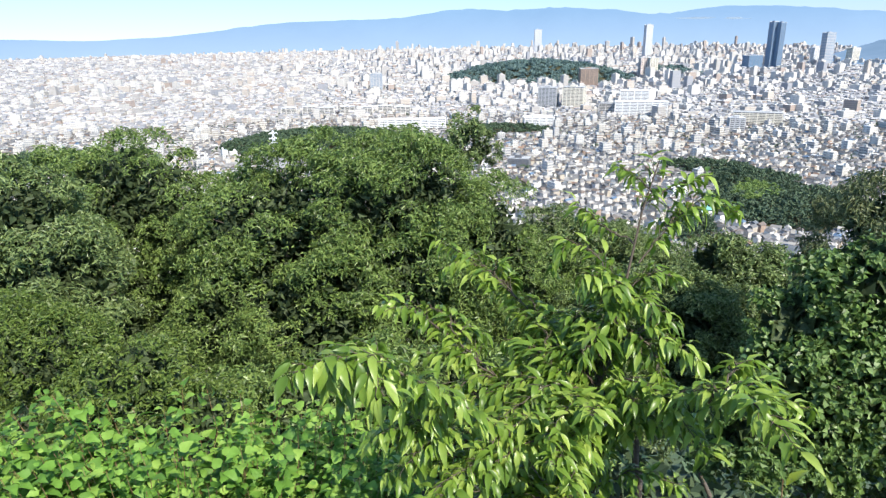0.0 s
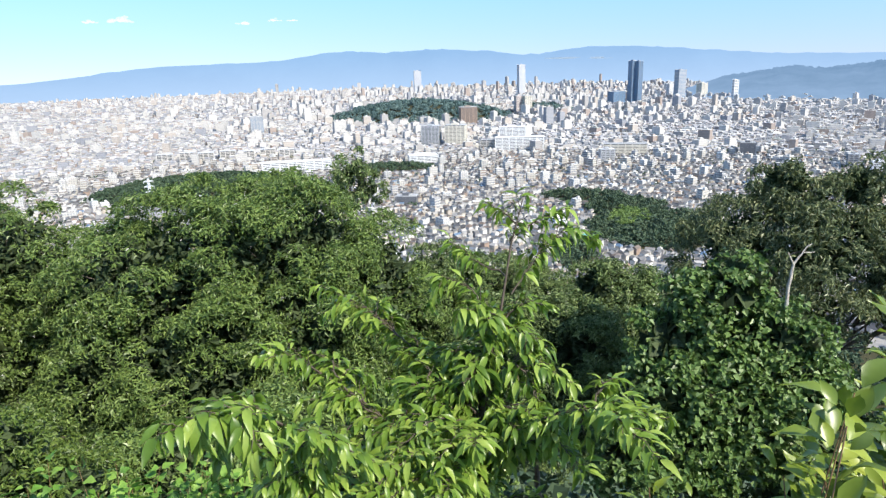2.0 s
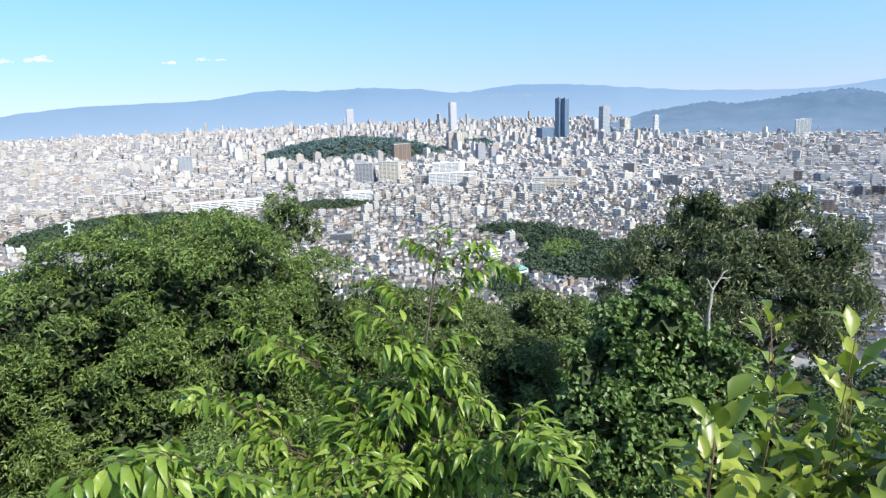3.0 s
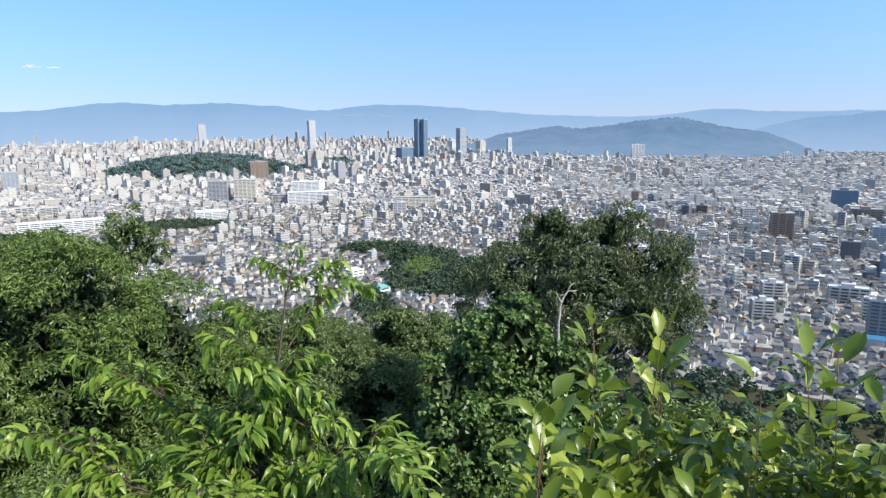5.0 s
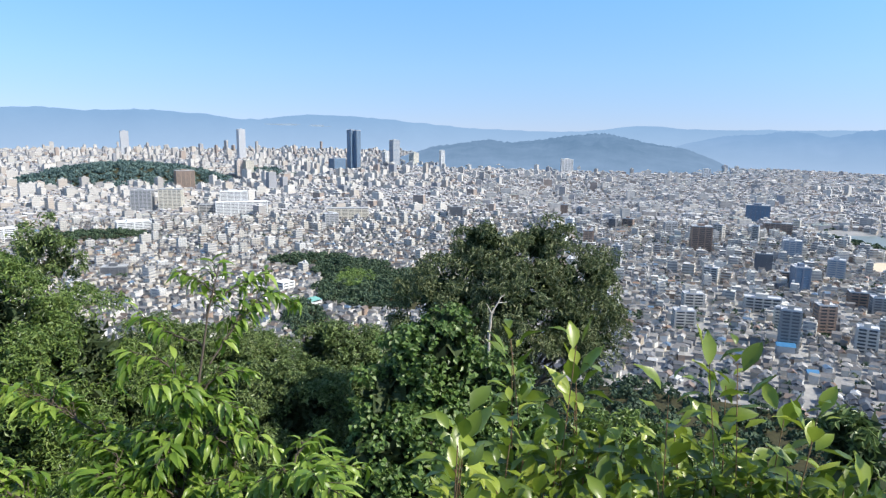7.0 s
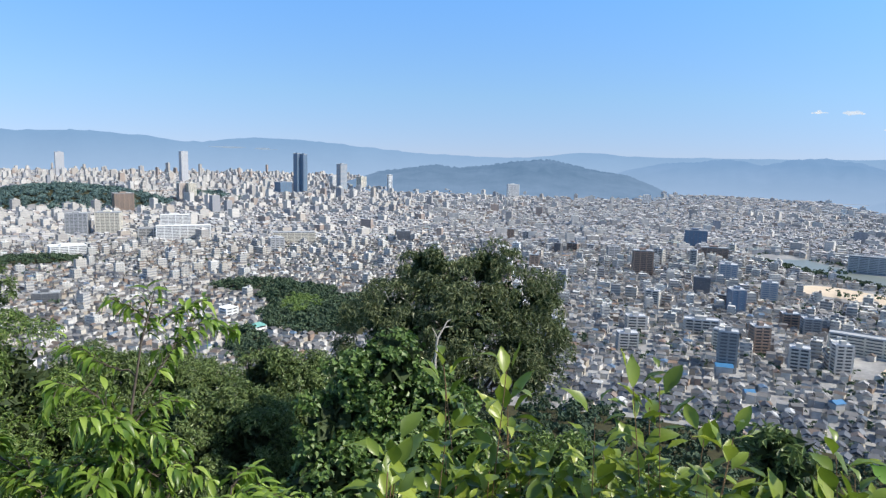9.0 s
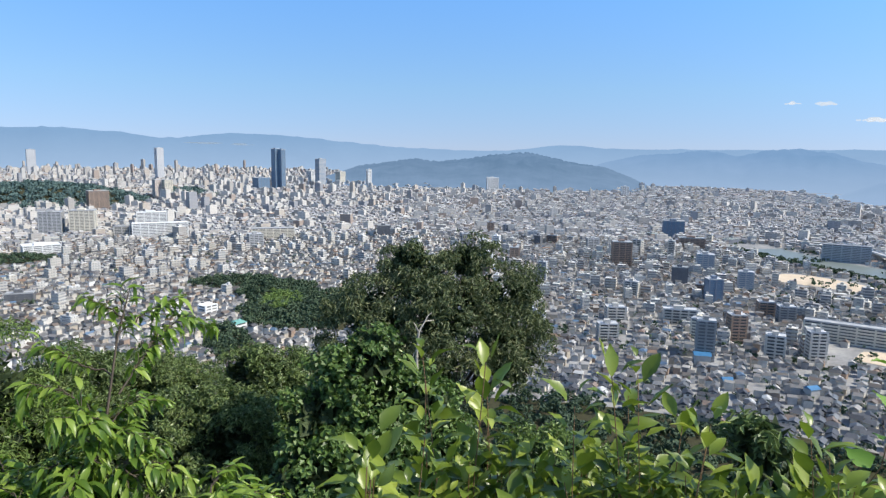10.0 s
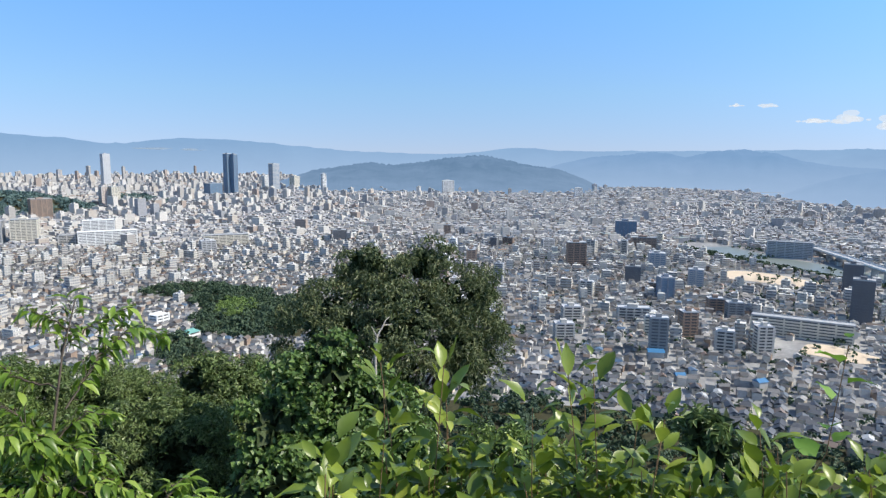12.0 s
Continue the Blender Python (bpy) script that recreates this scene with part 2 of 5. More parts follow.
M_CHERRY, M_CHERRY_P = leafy("cherry_leaf", CHERRY, 0.35, 0.35), leafy("cherry_leaf_single", CHERRY, 0.35, 0.35, True)
M_SHRUB, M_SHRUB_P = leafy("shrub_leaf", SHRUB, 0.36, 0.3, spec=0.55), leafy("shrub_leaf_single", SHRUB, 0.36, 0.3, True, spec=0.55)
M_VINE, M_VINE_P = leafy("vine_leaf", VINE, 0.6, 0.3), leafy("vine_leaf_single", VINE, 0.6, 0.3, True)
M_WOOD_FAR = leafy("woodland_canopy", [(0.2, (0.034, 0.062, 0.040)), (0.5, (0.060, 0.098, 0.055)), (0.85, (0.098, 0.145, 0.070))], 0.7, 0.1, patch=0.07, own=0.45)
# distance haze painted into the canopy as a paler, bluer green
M_WOOD_HAZE = leafy("distant_hazed_canopy", [(0.2, (0.084, 0.138, 0.138)), (0.5, (0.114, 0.180, 0.174)), (0.85, (0.150, 0.222, 0.198))], 0.8, 0.1, patch=0.02)
M_BAMBOO = leafy("bamboo_canopy", [(0.2, (0.112, 0.182, 0.048)), (0.5, (0.175, 0.260, 0.066)), (0.85, (0.250, 0.338, 0.096))], 0.6, 0.2, patch=0.1)
# shade inside the crowns painted as a darker leaf colour
M_INNER = leafy("shade_painted_inner_leaf", [(0.2, (0.030, 0.048, 0.016)), (0.5, (0.045, 0.068, 0.022)), (0.85, (0.06, 0.085, 0.03))], 0.7, 0.1)
# distance haze put into the glow colours of the wooded ranges
M_RANGE1 = far_range("near_range_haze", (0.10, 0.19, 0.315), (0.16, 0.262, 0.415), 0.9, 0.006, 130.0, 0.25)
M_RANGE2 = far_range("mid_range_haze", (0.18, 0.32, 0.53), (0.21, 0.35, 0.57), 0.9, 0.003, 150.0, 0.6)
M_RANGE3 = far_range("far_range_haze", (0.20, 0.34, 0.545), (0.225, 0.375, 0.585), 0.95, 0.002, 230.0, 0.6)
# the clouds' sunlit white is put in as their own emission
M_CLOUD = far_range("cloud_white_glow", (0.75, 0.83, 0.92), (0.88, 0.92, 0.97), 0.8, 0.01)
thin(M_CLOUD, 0.60)
# mist brightened by an emission of its own in place of daylight
M_MIST = far_range("mist_white_glow", (0.36, 0.46, 0.58), (0.42, 0.52, 0.64), 0.8, 0.01)
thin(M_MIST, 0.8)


# ---- mesh tools ----
def mesh_from(name, verts, faces, mats, index=None, smooth=False):
    """A mesh from arrays; faces is a list of (n, k) index arrays, index the material of each array's faces."""
    me = bpy.data.meshes.new(name)
    verts = np.asarray(verts, np.float32).reshape(-1, 3)
    faces = [np.asarray(f, np.int32) for f in faces if len(f)]
    me.vertices.add(len(verts))
    me.vertices.foreach_set("co", verts.ravel())
    sizes = np.concatenate([np.full(len(f), f.shape[1]) for f in faces])
    me.loops.add(int(sizes.sum()))
    me.loops.foreach_set("vertex_index", np.concatenate([f.ravel() for f in faces]))
    me.polygons.add(len(sizes))
    me.polygons.foreach_set("loop_start", np.concatenate(([0], np.cumsum(sizes)[:-1])).astype(np.int32))
    me.polygons.foreach_set("loop_total", sizes.astype(np.int32))
    if index is not None:
        me.polygons.foreach_set("material_index", np.concatenate([np.full(len(f), i) for f, i in zip(faces, index)]).astype(np.int32))
    me.polygons.foreach_set("use_smooth", np.full(len(sizes), smooth))
    for m in mats:
        me.materials.append(m)
    me.update(calc_edges=True)
    return me


def part(name, bm, material, parent, label=""):
    me = bm
    if isinstance(bm, bmesh.types.BMesh):
        me = bpy.data.meshes.new(name)
        bm.to_mesh(me)
        bm.free()
        me.materials.append(material)
    ob = new(name, me)
    ob.parent = parent
    return tagged(ob, label)


def thing(name, x, y, z, rz, label, category, group="", kind=""):
    ob = new(name)
    ob.matrix_basis = pose(x, y, z, 0, 0, rz)
    ob.empty_display_size = 0.1
    return tagged(ob, label, category, group, kind)


def add_box(bm, x0, x1, y0, y1, z0, z1, bevel=0.0):
    v = bmesh.ops.create_cube(bm, size=1.0, matrix=Matrix.LocRotScale(
        ((x0 + x1) / 2, (y0 + y1) / 2, (z0 + z1) / 2), None, (x1 - x0, y1 - y0, z1 - z0)))["verts"]
    if bevel:
        es = {e for w in v for e in w.link_edges}
        bmesh.ops.bevel(bm, geom=list(es), offset=bevel, segments=1, affect="EDGES")


def box_bm(*a, bevel=0.0):
    bm = bmesh.new()
    add_box(bm, *a, bevel=bevel)
    return bm


def ring_bm(w, d, z0, z1, out):
    """A band that goes round a block of w by d, standing proud by out."""
    bm = bmesh.new()
    a, b = w / 2, d / 2
    add_box(bm, -a - out, a + out, -b - out, -b + 0.02, z0, z1)
    add_box(bm, -a - out, a + out, b - 0.02, b + out, z0, z1)
    add_box(bm, -a - out, -a + 0.02, -b, b, z0, z1)
    add_box(bm, a - 0.02, a + out, -b, b, z0, z1)
    return bm


def tube(points, radii, sides=6):
    """Vertices and quads of a tapered, bent tube."""
    pts = np.asarray(points, float)
    n = len(pts)
    tan = np.gradient(pts, axis=0)
    tan /= np.linalg.norm(tan, axis=1)[:, None] + 1e-9
    ref = np.where(np.abs(tan[:, 2:3]) > 0.9, np.array([[1.0, 0, 0]]), np.array([[0, 0, 1.0]]))
    u = np.cross(tan, ref)
    u /= np.linalg.norm(u, axis=1)[:, None] + 1e-9
    v = np.cross(tan, u)
    a = np.arange(sides) * 2 * math.pi / sides
    ring = np.cos(a)[None, :, None] * u[:, None] + np.sin(a)[None, :, None] * v[:, None]
    verts = (pts[:, None] + ring * np.asarray(radii, float)[:, None, None]).reshape(-1, 3)
    i, j = np.meshgrid(np.arange(n - 1), np.arange(sides), indexing="ij")
    k = (j + 1) % sides
    quads = np.stack([i * sides + j, i * sides + k, (i + 1) * sides + k, (i + 1) * sides + j], -1).reshape(-1, 4)
    return verts, quads


def tubes(name, lines, mat):
    """One mesh of several tubes: lines are (points, radii, sides)."""
    vs, fs, n = [], [], 0
    for pts, rad, sides in lines:
        v, f = tube(pts, rad, sides)
        vs.append(v)
        fs.append(f + n)
        n += len(v)
    return mesh_from(name, np.concatenate(vs), [np.concatenate(fs)], [mat], smooth=True)


def bend(a, b, sag=0.0, wob=0.05, n=7, gen=rng):
    """A wavering line from a to b."""
    a, b = np.asarray(a, float), np.asarray(b, float)
    s = np.linspace(0, 1, n)[:, None]
    size = np.linalg.norm(b - a)
    off = gen.normal(0, wob * size, (n, 3)) * np.sin(s * math.pi)
    p = a + (b - a) * s + off
    p[:, 2] += sag * size * np.sin(s[:, 0] * math.pi)
    return p


def lattice_noise(x, y, seed=0):
    """Smooth value noise on a unit grid, for arrays."""
    def rnd(i, j):
        h = np.sin(i * 127.1 + j * 311.7 + seed * 74.7) * 43758.5453
        return h - np.floor(h)
    i, j = np.floor(x), np.floor(y)
    fx, fy = x - i, y - j
    fx, fy = fx * fx * (3 - 2 * fx), fy * fy * (3 - 2 * fy)
    return (rnd(i, j) * (1 - fx) + rnd(i + 1, j) * fx) * (1 - fy) + (rnd(i, j + 1) * (1 - fx) + rnd(i + 1, j + 1) * fx) * fy


# ---- ground: the hill, its spur, the wooded mounds and the plain ----
# wooded mounds: centre x, y, half length, half width, turn in degrees, height
MOUNDS = [(-195, 890, 125, 95, 15, 13), (-480, 740, 90, 60, 20, 12), (258, 702, 48, 26, -20, 5), (272, 550, 62, 74, -26, 5), (280, 640, 40, 40, -24, 5), (174, 490, 14, 48, -19.5, 2),
          (210, 1930, 270, 170, -12, 48), (585, 1960, 95, 60, 0, 26), (70, 985, 62, 30, -10, 6)]


def mound_at(x, y, m):
    cx, cy, a, b, turn, h = m
    c, s = math.cos(radians(turn)), math.sin(radians(turn))
    u, v = (x - cx) * c + (y - cy) * s, -(x - cx) * s + (y - cy) * c
    return (u / a) ** 2 + (v / b) ** 2


def height(x, y):
    x, y = np.asarray(x, float), np.asarray(y, float)
    r = np.hypot(x, y)
    drop = 0.56 * np.maximum(r - 1.3, 0) - 0.035 * np.maximum(r - 200, 0)
    z = np.maximum(148.35 - drop, 0)
    z = z * (0.93 + 0.07 * np.exp(-r / 40)) + np.where(z > 0.5, (lattice_noise(x / 30, y / 30) - 0.5) * np.minimum(r * 0.02, 6) * (z > 6), 0)
    for m in MOUNDS:
        z = np.maximum(z, m[5] * np.clip(1 - mound_at(x, y, m), 0, 1))
    return z


def build_ground():
    rr = np.concatenate(([0.0], np.geomspace(0.6, 330, 70), np.arange(350, 1000, 14), np.arange(1010, 2300, 40), np.linspace(2400, 4960, 14)))
    aa = np.concatenate((np.radians(np.arange(-60, 100, 0.8)), np.radians(np.arange(100, 300, 8))))
    R, A = np.meshgrid(rr, aa, indexing="ij")
    X, Y = R * np.sin(A), R * np.cos(A)
    Z = height(X, Y)
    n, m = R.shape
    i, j = np.meshgrid(np.arange(n - 1), np.arange(m), indexing="ij")
    k = (j + 1) % m
    quads = np.stack([i * m + j, i * m + k, (i + 1) * m + k, (i + 1) * m + j], -1).reshape(-1, 4)
    soil = np.repeat((rr[:-1] < 390), m)
    for q in MOUNDS:
        soil |= (mound_at(X[:-1], Y[:-1], q) < 1).ravel()
    me = mesh_from("ground", np.stack([X, Y, Z], -1), [quads[~soil], quads[soil]], [M_GROUND, M_SOIL], [0, 1], True)
    tagged(new("ground", me), "dark wooded hill falling to a grey built-up plain", "ground", kind="structure")


build_ground()


# ---- far ranges and clouds ----
def build_range(name, profile, crest, front, mat, label, rough=0.05, seed=1):
    """A ridge: profile is (azimuth, elevation) in degrees seen from the hilltop, crest its distance."""
    az = np.array([p[0] for p in profile])
    el = np.array([p[1] for p in profile])
    a = np.linspace(az[0], az[-1], 220)
    top = 150 + crest * np.tan(np.radians(np.interp(a, az, el)))
    top = np.convolve(np.pad(top, 2, mode="edge"), np.ones(5) / 5, "valid")
    rows = []
    for k, s in enumerate(np.linspace(0, 1, 12)):
        r = front + (crest - front) * s
        w = lattice_noise(a * 1.3 + k * 0.35, a * 0 + k * 0.8, seed) - 0.5
        z = np.maximum(top, 4) * np.sin(s * math.pi / 2) ** 1.2 * (1 + 0.35 * w * math.sin(s * math.pi))
        z += (lattice_noise(a * 9, a * 0 + k * 1.7, seed + 3) - 0.5) * rough * np.maximum(top, 4) * s
        rows.append(np.stack([r * np.sin(np.radians(a)), r * np.cos(np.radians(a)), z - 2 * (s == 0)], -1))
    rows.append(np.stack([(crest + 60) * np.sin(np.radians(a)), (crest + 60) * np.cos(np.radians(a)), a * 0 - 2], -1))
    V = np.array(rows)
    n, m = V.shape[:2]
    i, j = np.meshgrid(np.arange(n - 1), np.arange(m - 1), indexing="ij")
    q = np.stack([i * m + j, i * m + j + 1, (i + 1) * m + j + 1, (i + 1) * m + j], -1).reshape(-1, 4)
    tagged(new(name, mesh_from(name, V, [q], [mat], smooth=True)), label, "hill", kind="structure")


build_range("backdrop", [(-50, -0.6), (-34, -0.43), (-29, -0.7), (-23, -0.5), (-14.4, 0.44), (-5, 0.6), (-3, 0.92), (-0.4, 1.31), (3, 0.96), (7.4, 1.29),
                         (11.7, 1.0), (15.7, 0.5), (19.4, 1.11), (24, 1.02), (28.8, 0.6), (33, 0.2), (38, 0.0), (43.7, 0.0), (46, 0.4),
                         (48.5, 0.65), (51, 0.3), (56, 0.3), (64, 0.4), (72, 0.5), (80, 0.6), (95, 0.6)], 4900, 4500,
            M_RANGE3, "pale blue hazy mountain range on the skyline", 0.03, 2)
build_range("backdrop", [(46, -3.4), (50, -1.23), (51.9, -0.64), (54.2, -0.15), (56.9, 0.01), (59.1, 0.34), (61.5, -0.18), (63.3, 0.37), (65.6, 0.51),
                         (67.8, 0.22), (69.7, -0.32), (72, -0.7), (76, -0.9), (90, -1.2)], 4200, 3100, M_RANGE2, "wooded hills beyond the town, blued by painted haze", 0.06, 5)
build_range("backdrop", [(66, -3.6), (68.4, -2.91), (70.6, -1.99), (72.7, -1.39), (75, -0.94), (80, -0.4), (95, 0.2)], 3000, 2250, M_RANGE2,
            "wooded hill flank beyond the river, blued by painted haze", 0.06, 8)
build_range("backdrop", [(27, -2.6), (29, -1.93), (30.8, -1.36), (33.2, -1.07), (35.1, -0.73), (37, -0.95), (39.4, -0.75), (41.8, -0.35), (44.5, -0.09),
                         (46.6, -0.4), (48.6, -0.86), (51.4, -1.21), (53.8, -2.13), (57, -3.3), (58, -3.6)], 3300, 2500, M_RANGE1, "dark wooded hill behind the town, blued by painted haze", 0.10, 11)


def build_cloud(az, el, width, seed):
    g = np.random.default_rng(seed)
    bm = bmesh.new()
    dist = 4800
    for _ in range(14):
        u = g.normal(0, 0.32)
        v = abs(g.normal(0, 0.12)) * (1 - abs(u))
        s = width * g.uniform(0.07, 0.17) * (1 - 0.6 * abs(u))
        m = Matrix.LocRotScale((u * width, g.normal(0, 0.1) * width, v * width), None, (s * 1.5, s, s * 0.62))
        bmesh.ops.create_icosphere(bm, subdivisions=2, radius=1, matrix=m)
    for v in bm.verts:
        v.co += Vector(noise.noise_vector(v.co / width * 9)) * width * 0.035
    for f in bm.faces:
        f.smooth = True
    me = bpy.data.meshes.new("cloud")
    bm.to_mesh(me)
    bm.free()
    me.materials.append(M_CLOUD)
    ob = new("cloud", me)
    a, e = radians(az), radians(el)
    ob.matrix_basis = pose(dist * math.sin(a) * math.cos(e), dist * math.cos(a) * math.cos(e), 150 + dist * math.sin(e), 0, 0, -az)
    tagged(ob, "small white cumulus cloud low over the skyline", "cloud", "low clouds", "structure")


for k, (az, el, w) in enumerate([(-16.3, 3.7, 130), (-18.4, 3.65, 70), (-7.4, 3.5, 80), (-5.0, 3.7, 70), (-3.7, 3.7, 55),
                                 (65.0, 3.83, 75), (67.0, 3.7, 100), (70.3, 2.52, 130), (72.6, 2.5, 190), (75.0, 2.1, 240)]):
    build_cloud(az, el, w, 40 + k)


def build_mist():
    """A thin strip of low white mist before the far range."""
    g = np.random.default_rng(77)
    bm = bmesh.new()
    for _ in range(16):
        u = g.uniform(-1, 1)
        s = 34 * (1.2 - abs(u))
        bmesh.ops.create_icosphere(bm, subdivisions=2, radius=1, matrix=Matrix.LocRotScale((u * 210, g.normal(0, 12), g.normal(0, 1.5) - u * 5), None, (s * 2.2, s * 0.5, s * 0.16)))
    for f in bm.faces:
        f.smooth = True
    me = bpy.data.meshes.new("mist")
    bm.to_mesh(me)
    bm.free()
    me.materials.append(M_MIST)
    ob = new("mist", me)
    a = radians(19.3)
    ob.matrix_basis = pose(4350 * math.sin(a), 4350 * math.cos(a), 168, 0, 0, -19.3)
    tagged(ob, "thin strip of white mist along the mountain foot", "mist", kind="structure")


build_mist()


# ---- the town ----
RIVER = [(1050, 530), (1012, 461), (988, 416), (966, 345), (945, 290), (930, 236), (940, 120), (990, -60)]
LANDMARKS = [
    # name, x, y, width, depth, height, turn, style, label
    ("tower_block", 1003, 2288, 17, 20, 145, 20, "glass", "tall slender dark blue glass tower of a pair"),
    ("tower_block", 1022, 2276, 19, 20, 143, 20, "glass", "tall dark blue glass tower of a pair"),
    ("tower_block", 1219, 2355, 33, 24, 108, 15, "greyglass", "tall blue-grey office tower"),
    ("office_block", 1228, 2443, 25, 20, 58, 10, "white", "plain white high-rise block downtown"),
    ("office_block", 1321, 2381, 40, 22, 58, 30, "cream", "cream high-rise block downtown"),
    ("tower_block", 1335, 2186, 15, 15, 72, 0, "white", "slim white tower block"),
    ("tower_block", 766, 2902, 28, 24, 140, 10, "pale", "tall pale grey tower block on the skyline"),
    ("tower_block", 395, 3659, 36, 30, 122, 0, "pale", "tall pale tower block on the skyline"),
    ("apartment_block", 499, 1919, 20, 18, 58, 10, "pink", "pinkish high-rise apartment block beside its twin"),
    ("apartment_block", 521, 1905, 22, 18, 58, 10, "cream", "cream high-rise apartment block beside its twin"),
    ("office_block", 936, 2256, 54, 30, 44, 20, "glass", "broad dark blue glass office block"),
    ("hotel", 309, 1695, 42, 22, 45, 5, "brown", "reddish brown hotel block before the wooded hill"),
    ("hospital", 205, 1255, 38, 26, 40, -20, "cream", "cream hospital block with rows of windows"),
    ("hospital", 160, 1272, 34, 24, 38, -20, "grey", "grey hospital wing with rows of windows"),
    ("school", 297, 1136, 84, 18, 25, -12, "white", "long white school block with rows of windows"),
    ("office_block", 319, 1274, 50, 20, 30, -12, "white", "white office block behind the school"),
    ("school", 444, 1027, 68, 16, 19, -20, "cream", "long cream school block"),
    ("office_block", 379, 941, 20, 16, 23, -10, "grey", "plain grey concrete office block"),
    ("office_block", 609, 949, 21, 16, 22, -30, "dark", "dark clad boxy office block"),
    ("tower_block", 611, 694, 10, 10, 27, -30, "white", "slim white apartment tower"),
    ("apartment_block", 440, 253, 12.5, 10, 31, -56, "darkbalcony", "eleven-storey grey apartment block with continuous balconies"),
    ("apartment_block", 508, 266, 12, 11, 23, -40, "brownbalcony", "brown-grey apartment block with balconies"),
    ("office_block", 631, 358, 14, 14, 24, -40, "glass", "dark blue glass office block"),
    ("office_block", 690, 435, 17, 12, 19, -55, "dark", "dark boxy office block with pale parapet"),
    ("office_block", 772, 452, 20, 16, 25, -55, "greyglass", "blue-grey glazed office block"),
    ("apartment_block", 734, 552, 25, 14, 32, -45, "brownbalcony", "broad brown apartment block with balconies"),
    ("office_block", 1056, 685, 37, 26, 31, -55, "glass", "bulky dark blue office block"),
    ("office_block", 950, 582, 38, 16, 19, -50, "brown", "low brown clad office block"),
    ("office_block", 716, 369, 16, 14, 21, -60, "greyglass", "blue-grey glazed office block"),
    ("school", 585, 206, 76, 12, 15, -72, "cream", "long four-storey cream school block beside its yard"),
    ("tower_block", 678, 189, 17, 14, 40, -74, "dark", "dark apartment tower with pale roof edge"),
    ("tower_block", 819, 240, 18, 14, 33, -70, "dark", "dark apartment tower by the river"),
    ("office_block", 1037, 391, 60, 14, 24, -65, "slate", "long slate-grey block beyond the river"),
    ("apartment_block", 476, 361, 16, 11, 15, -40, "balcony", "five-storey apartment block with pale balconies"),
    ("apartment_block", 426, 330, 15, 11, 14, -40, "balcony", "four-storey apartment block with pale balconies"),
    ("apartment_block", 523, 327, 28, 11, 13, -50, "balcony", "long apartment block with pale balconies"),
    ("apartment_block", 490, 226, 13, 11, 18, -62, "balcony", "six-storey pale apartment block with balconies"),
    ("apartment_block", 620, 298, 14, 11, 13, -50, "brownbalcony", "brown apartment block with balconies"),
    ("apartment_block", 612, 275, 14, 11, 14, -50, "darkbalcony", "dark apartment block with balconies"),
    ("sports_hall", 115, 1025, 44, 26, 16, 0, "white", "white hall with a pale blue roof"),
    ("apartment_block", 62, 731, 23, 12, 10, -15, "dark", "dark flat-roofed apartment block"),
    ("office_block", -214, 1686, 30, 30, 40, 10, "greyglass", "blue-grey office block on the plain"),
    ("school", -76, 1010, 100, 16, 17, 4, "white", "long white school block with rows of windows"),
    ("apartment_block", 261, 1154, 58, 12, 20, -20, "balcony", "long pale apartment block with balconies"),
    ("lodge", 195, 527, 11, 9, 6, 20, "greenroof", "house with a green hipped roof by the wood"),
    ("office_block", 193, 594, 13, 10, 8, 20, "white", "white modern house by the wood"),
    ("hotel", 1686, 1873, 43, 20, 50, -30, "white", "white hotel on the hillside"),
    ("office_block", 1935, 1456, 24, 16, 33, -40, "white", "white block at the foot of the hills"),
]
for k in range(7):
    LANDMARKS.append(("apartment_block", -310 + 34 * k, 1195 + 16 * (k % 2), 26, 11, 15, 8, "balcony", "one of a row of pale apartment slabs"))
g2 = np.random.default_rng(21)
STY = ["balcony", "brownbalcony", "darkbalcony", "grey", "white", "cream", "greyglass", "dark", "brown"]
for k in range(62):
    az, r = g2.uniform(34, 77), g2.uniform(520, 1250)
    x, y = r * math.sin(radians(az)), r * math.cos(radians(az))
    if (az < 60 or r < 640) and all(math.hypot(x - q[1], y - q[2]) > 26 for q in LANDMARKS):
        sty = STY[int(g2.integers(0, len(STY)))]
        LANDMARKS.append(("apartment_block" if "balcony" in sty else "office_block", x, y, g2.uniform(9, 18), g2.uniform(8, 11), g2.uniform(11, 26) , -az + g2.uniform(-25, 30), sty,
                          {"b": "mid-rise block with rows of balconies", "d": "dark clad mid-rise block among houses", "g": "grey concrete mid-rise block among houses", "w": "white mid-rise block among low houses", "c": "cream mid-rise block among low houses"}[sty[0]]))
M_CREAMGREY = plain("weathered_cream", [(0.3, (0.46, 0.44, 0.40)), (0.7, (0.60, 0.57, 0.52))], 0.15, 0.8)
M_WEATHERED = plain("weathered_grey_concrete", [(0.3, (0.25, 0.25, 0.25)), (0.7, (0.35, 0.35, 0.34))], 0.15, 0.85)
M_PALE = plain("pale_grey_cladding", [(0.3, (0.46, 0.47, 0.49)), (0.7, (0.56, 0.57, 0.58))], 0.2, 0.8)
M_BLUEPANEL = plain("blue_grey_panel", [(0.3, (0.14, 0.175, 0.23)), (0.7, (0.19, 0.23, 0.295))], 0.1, 0.5)
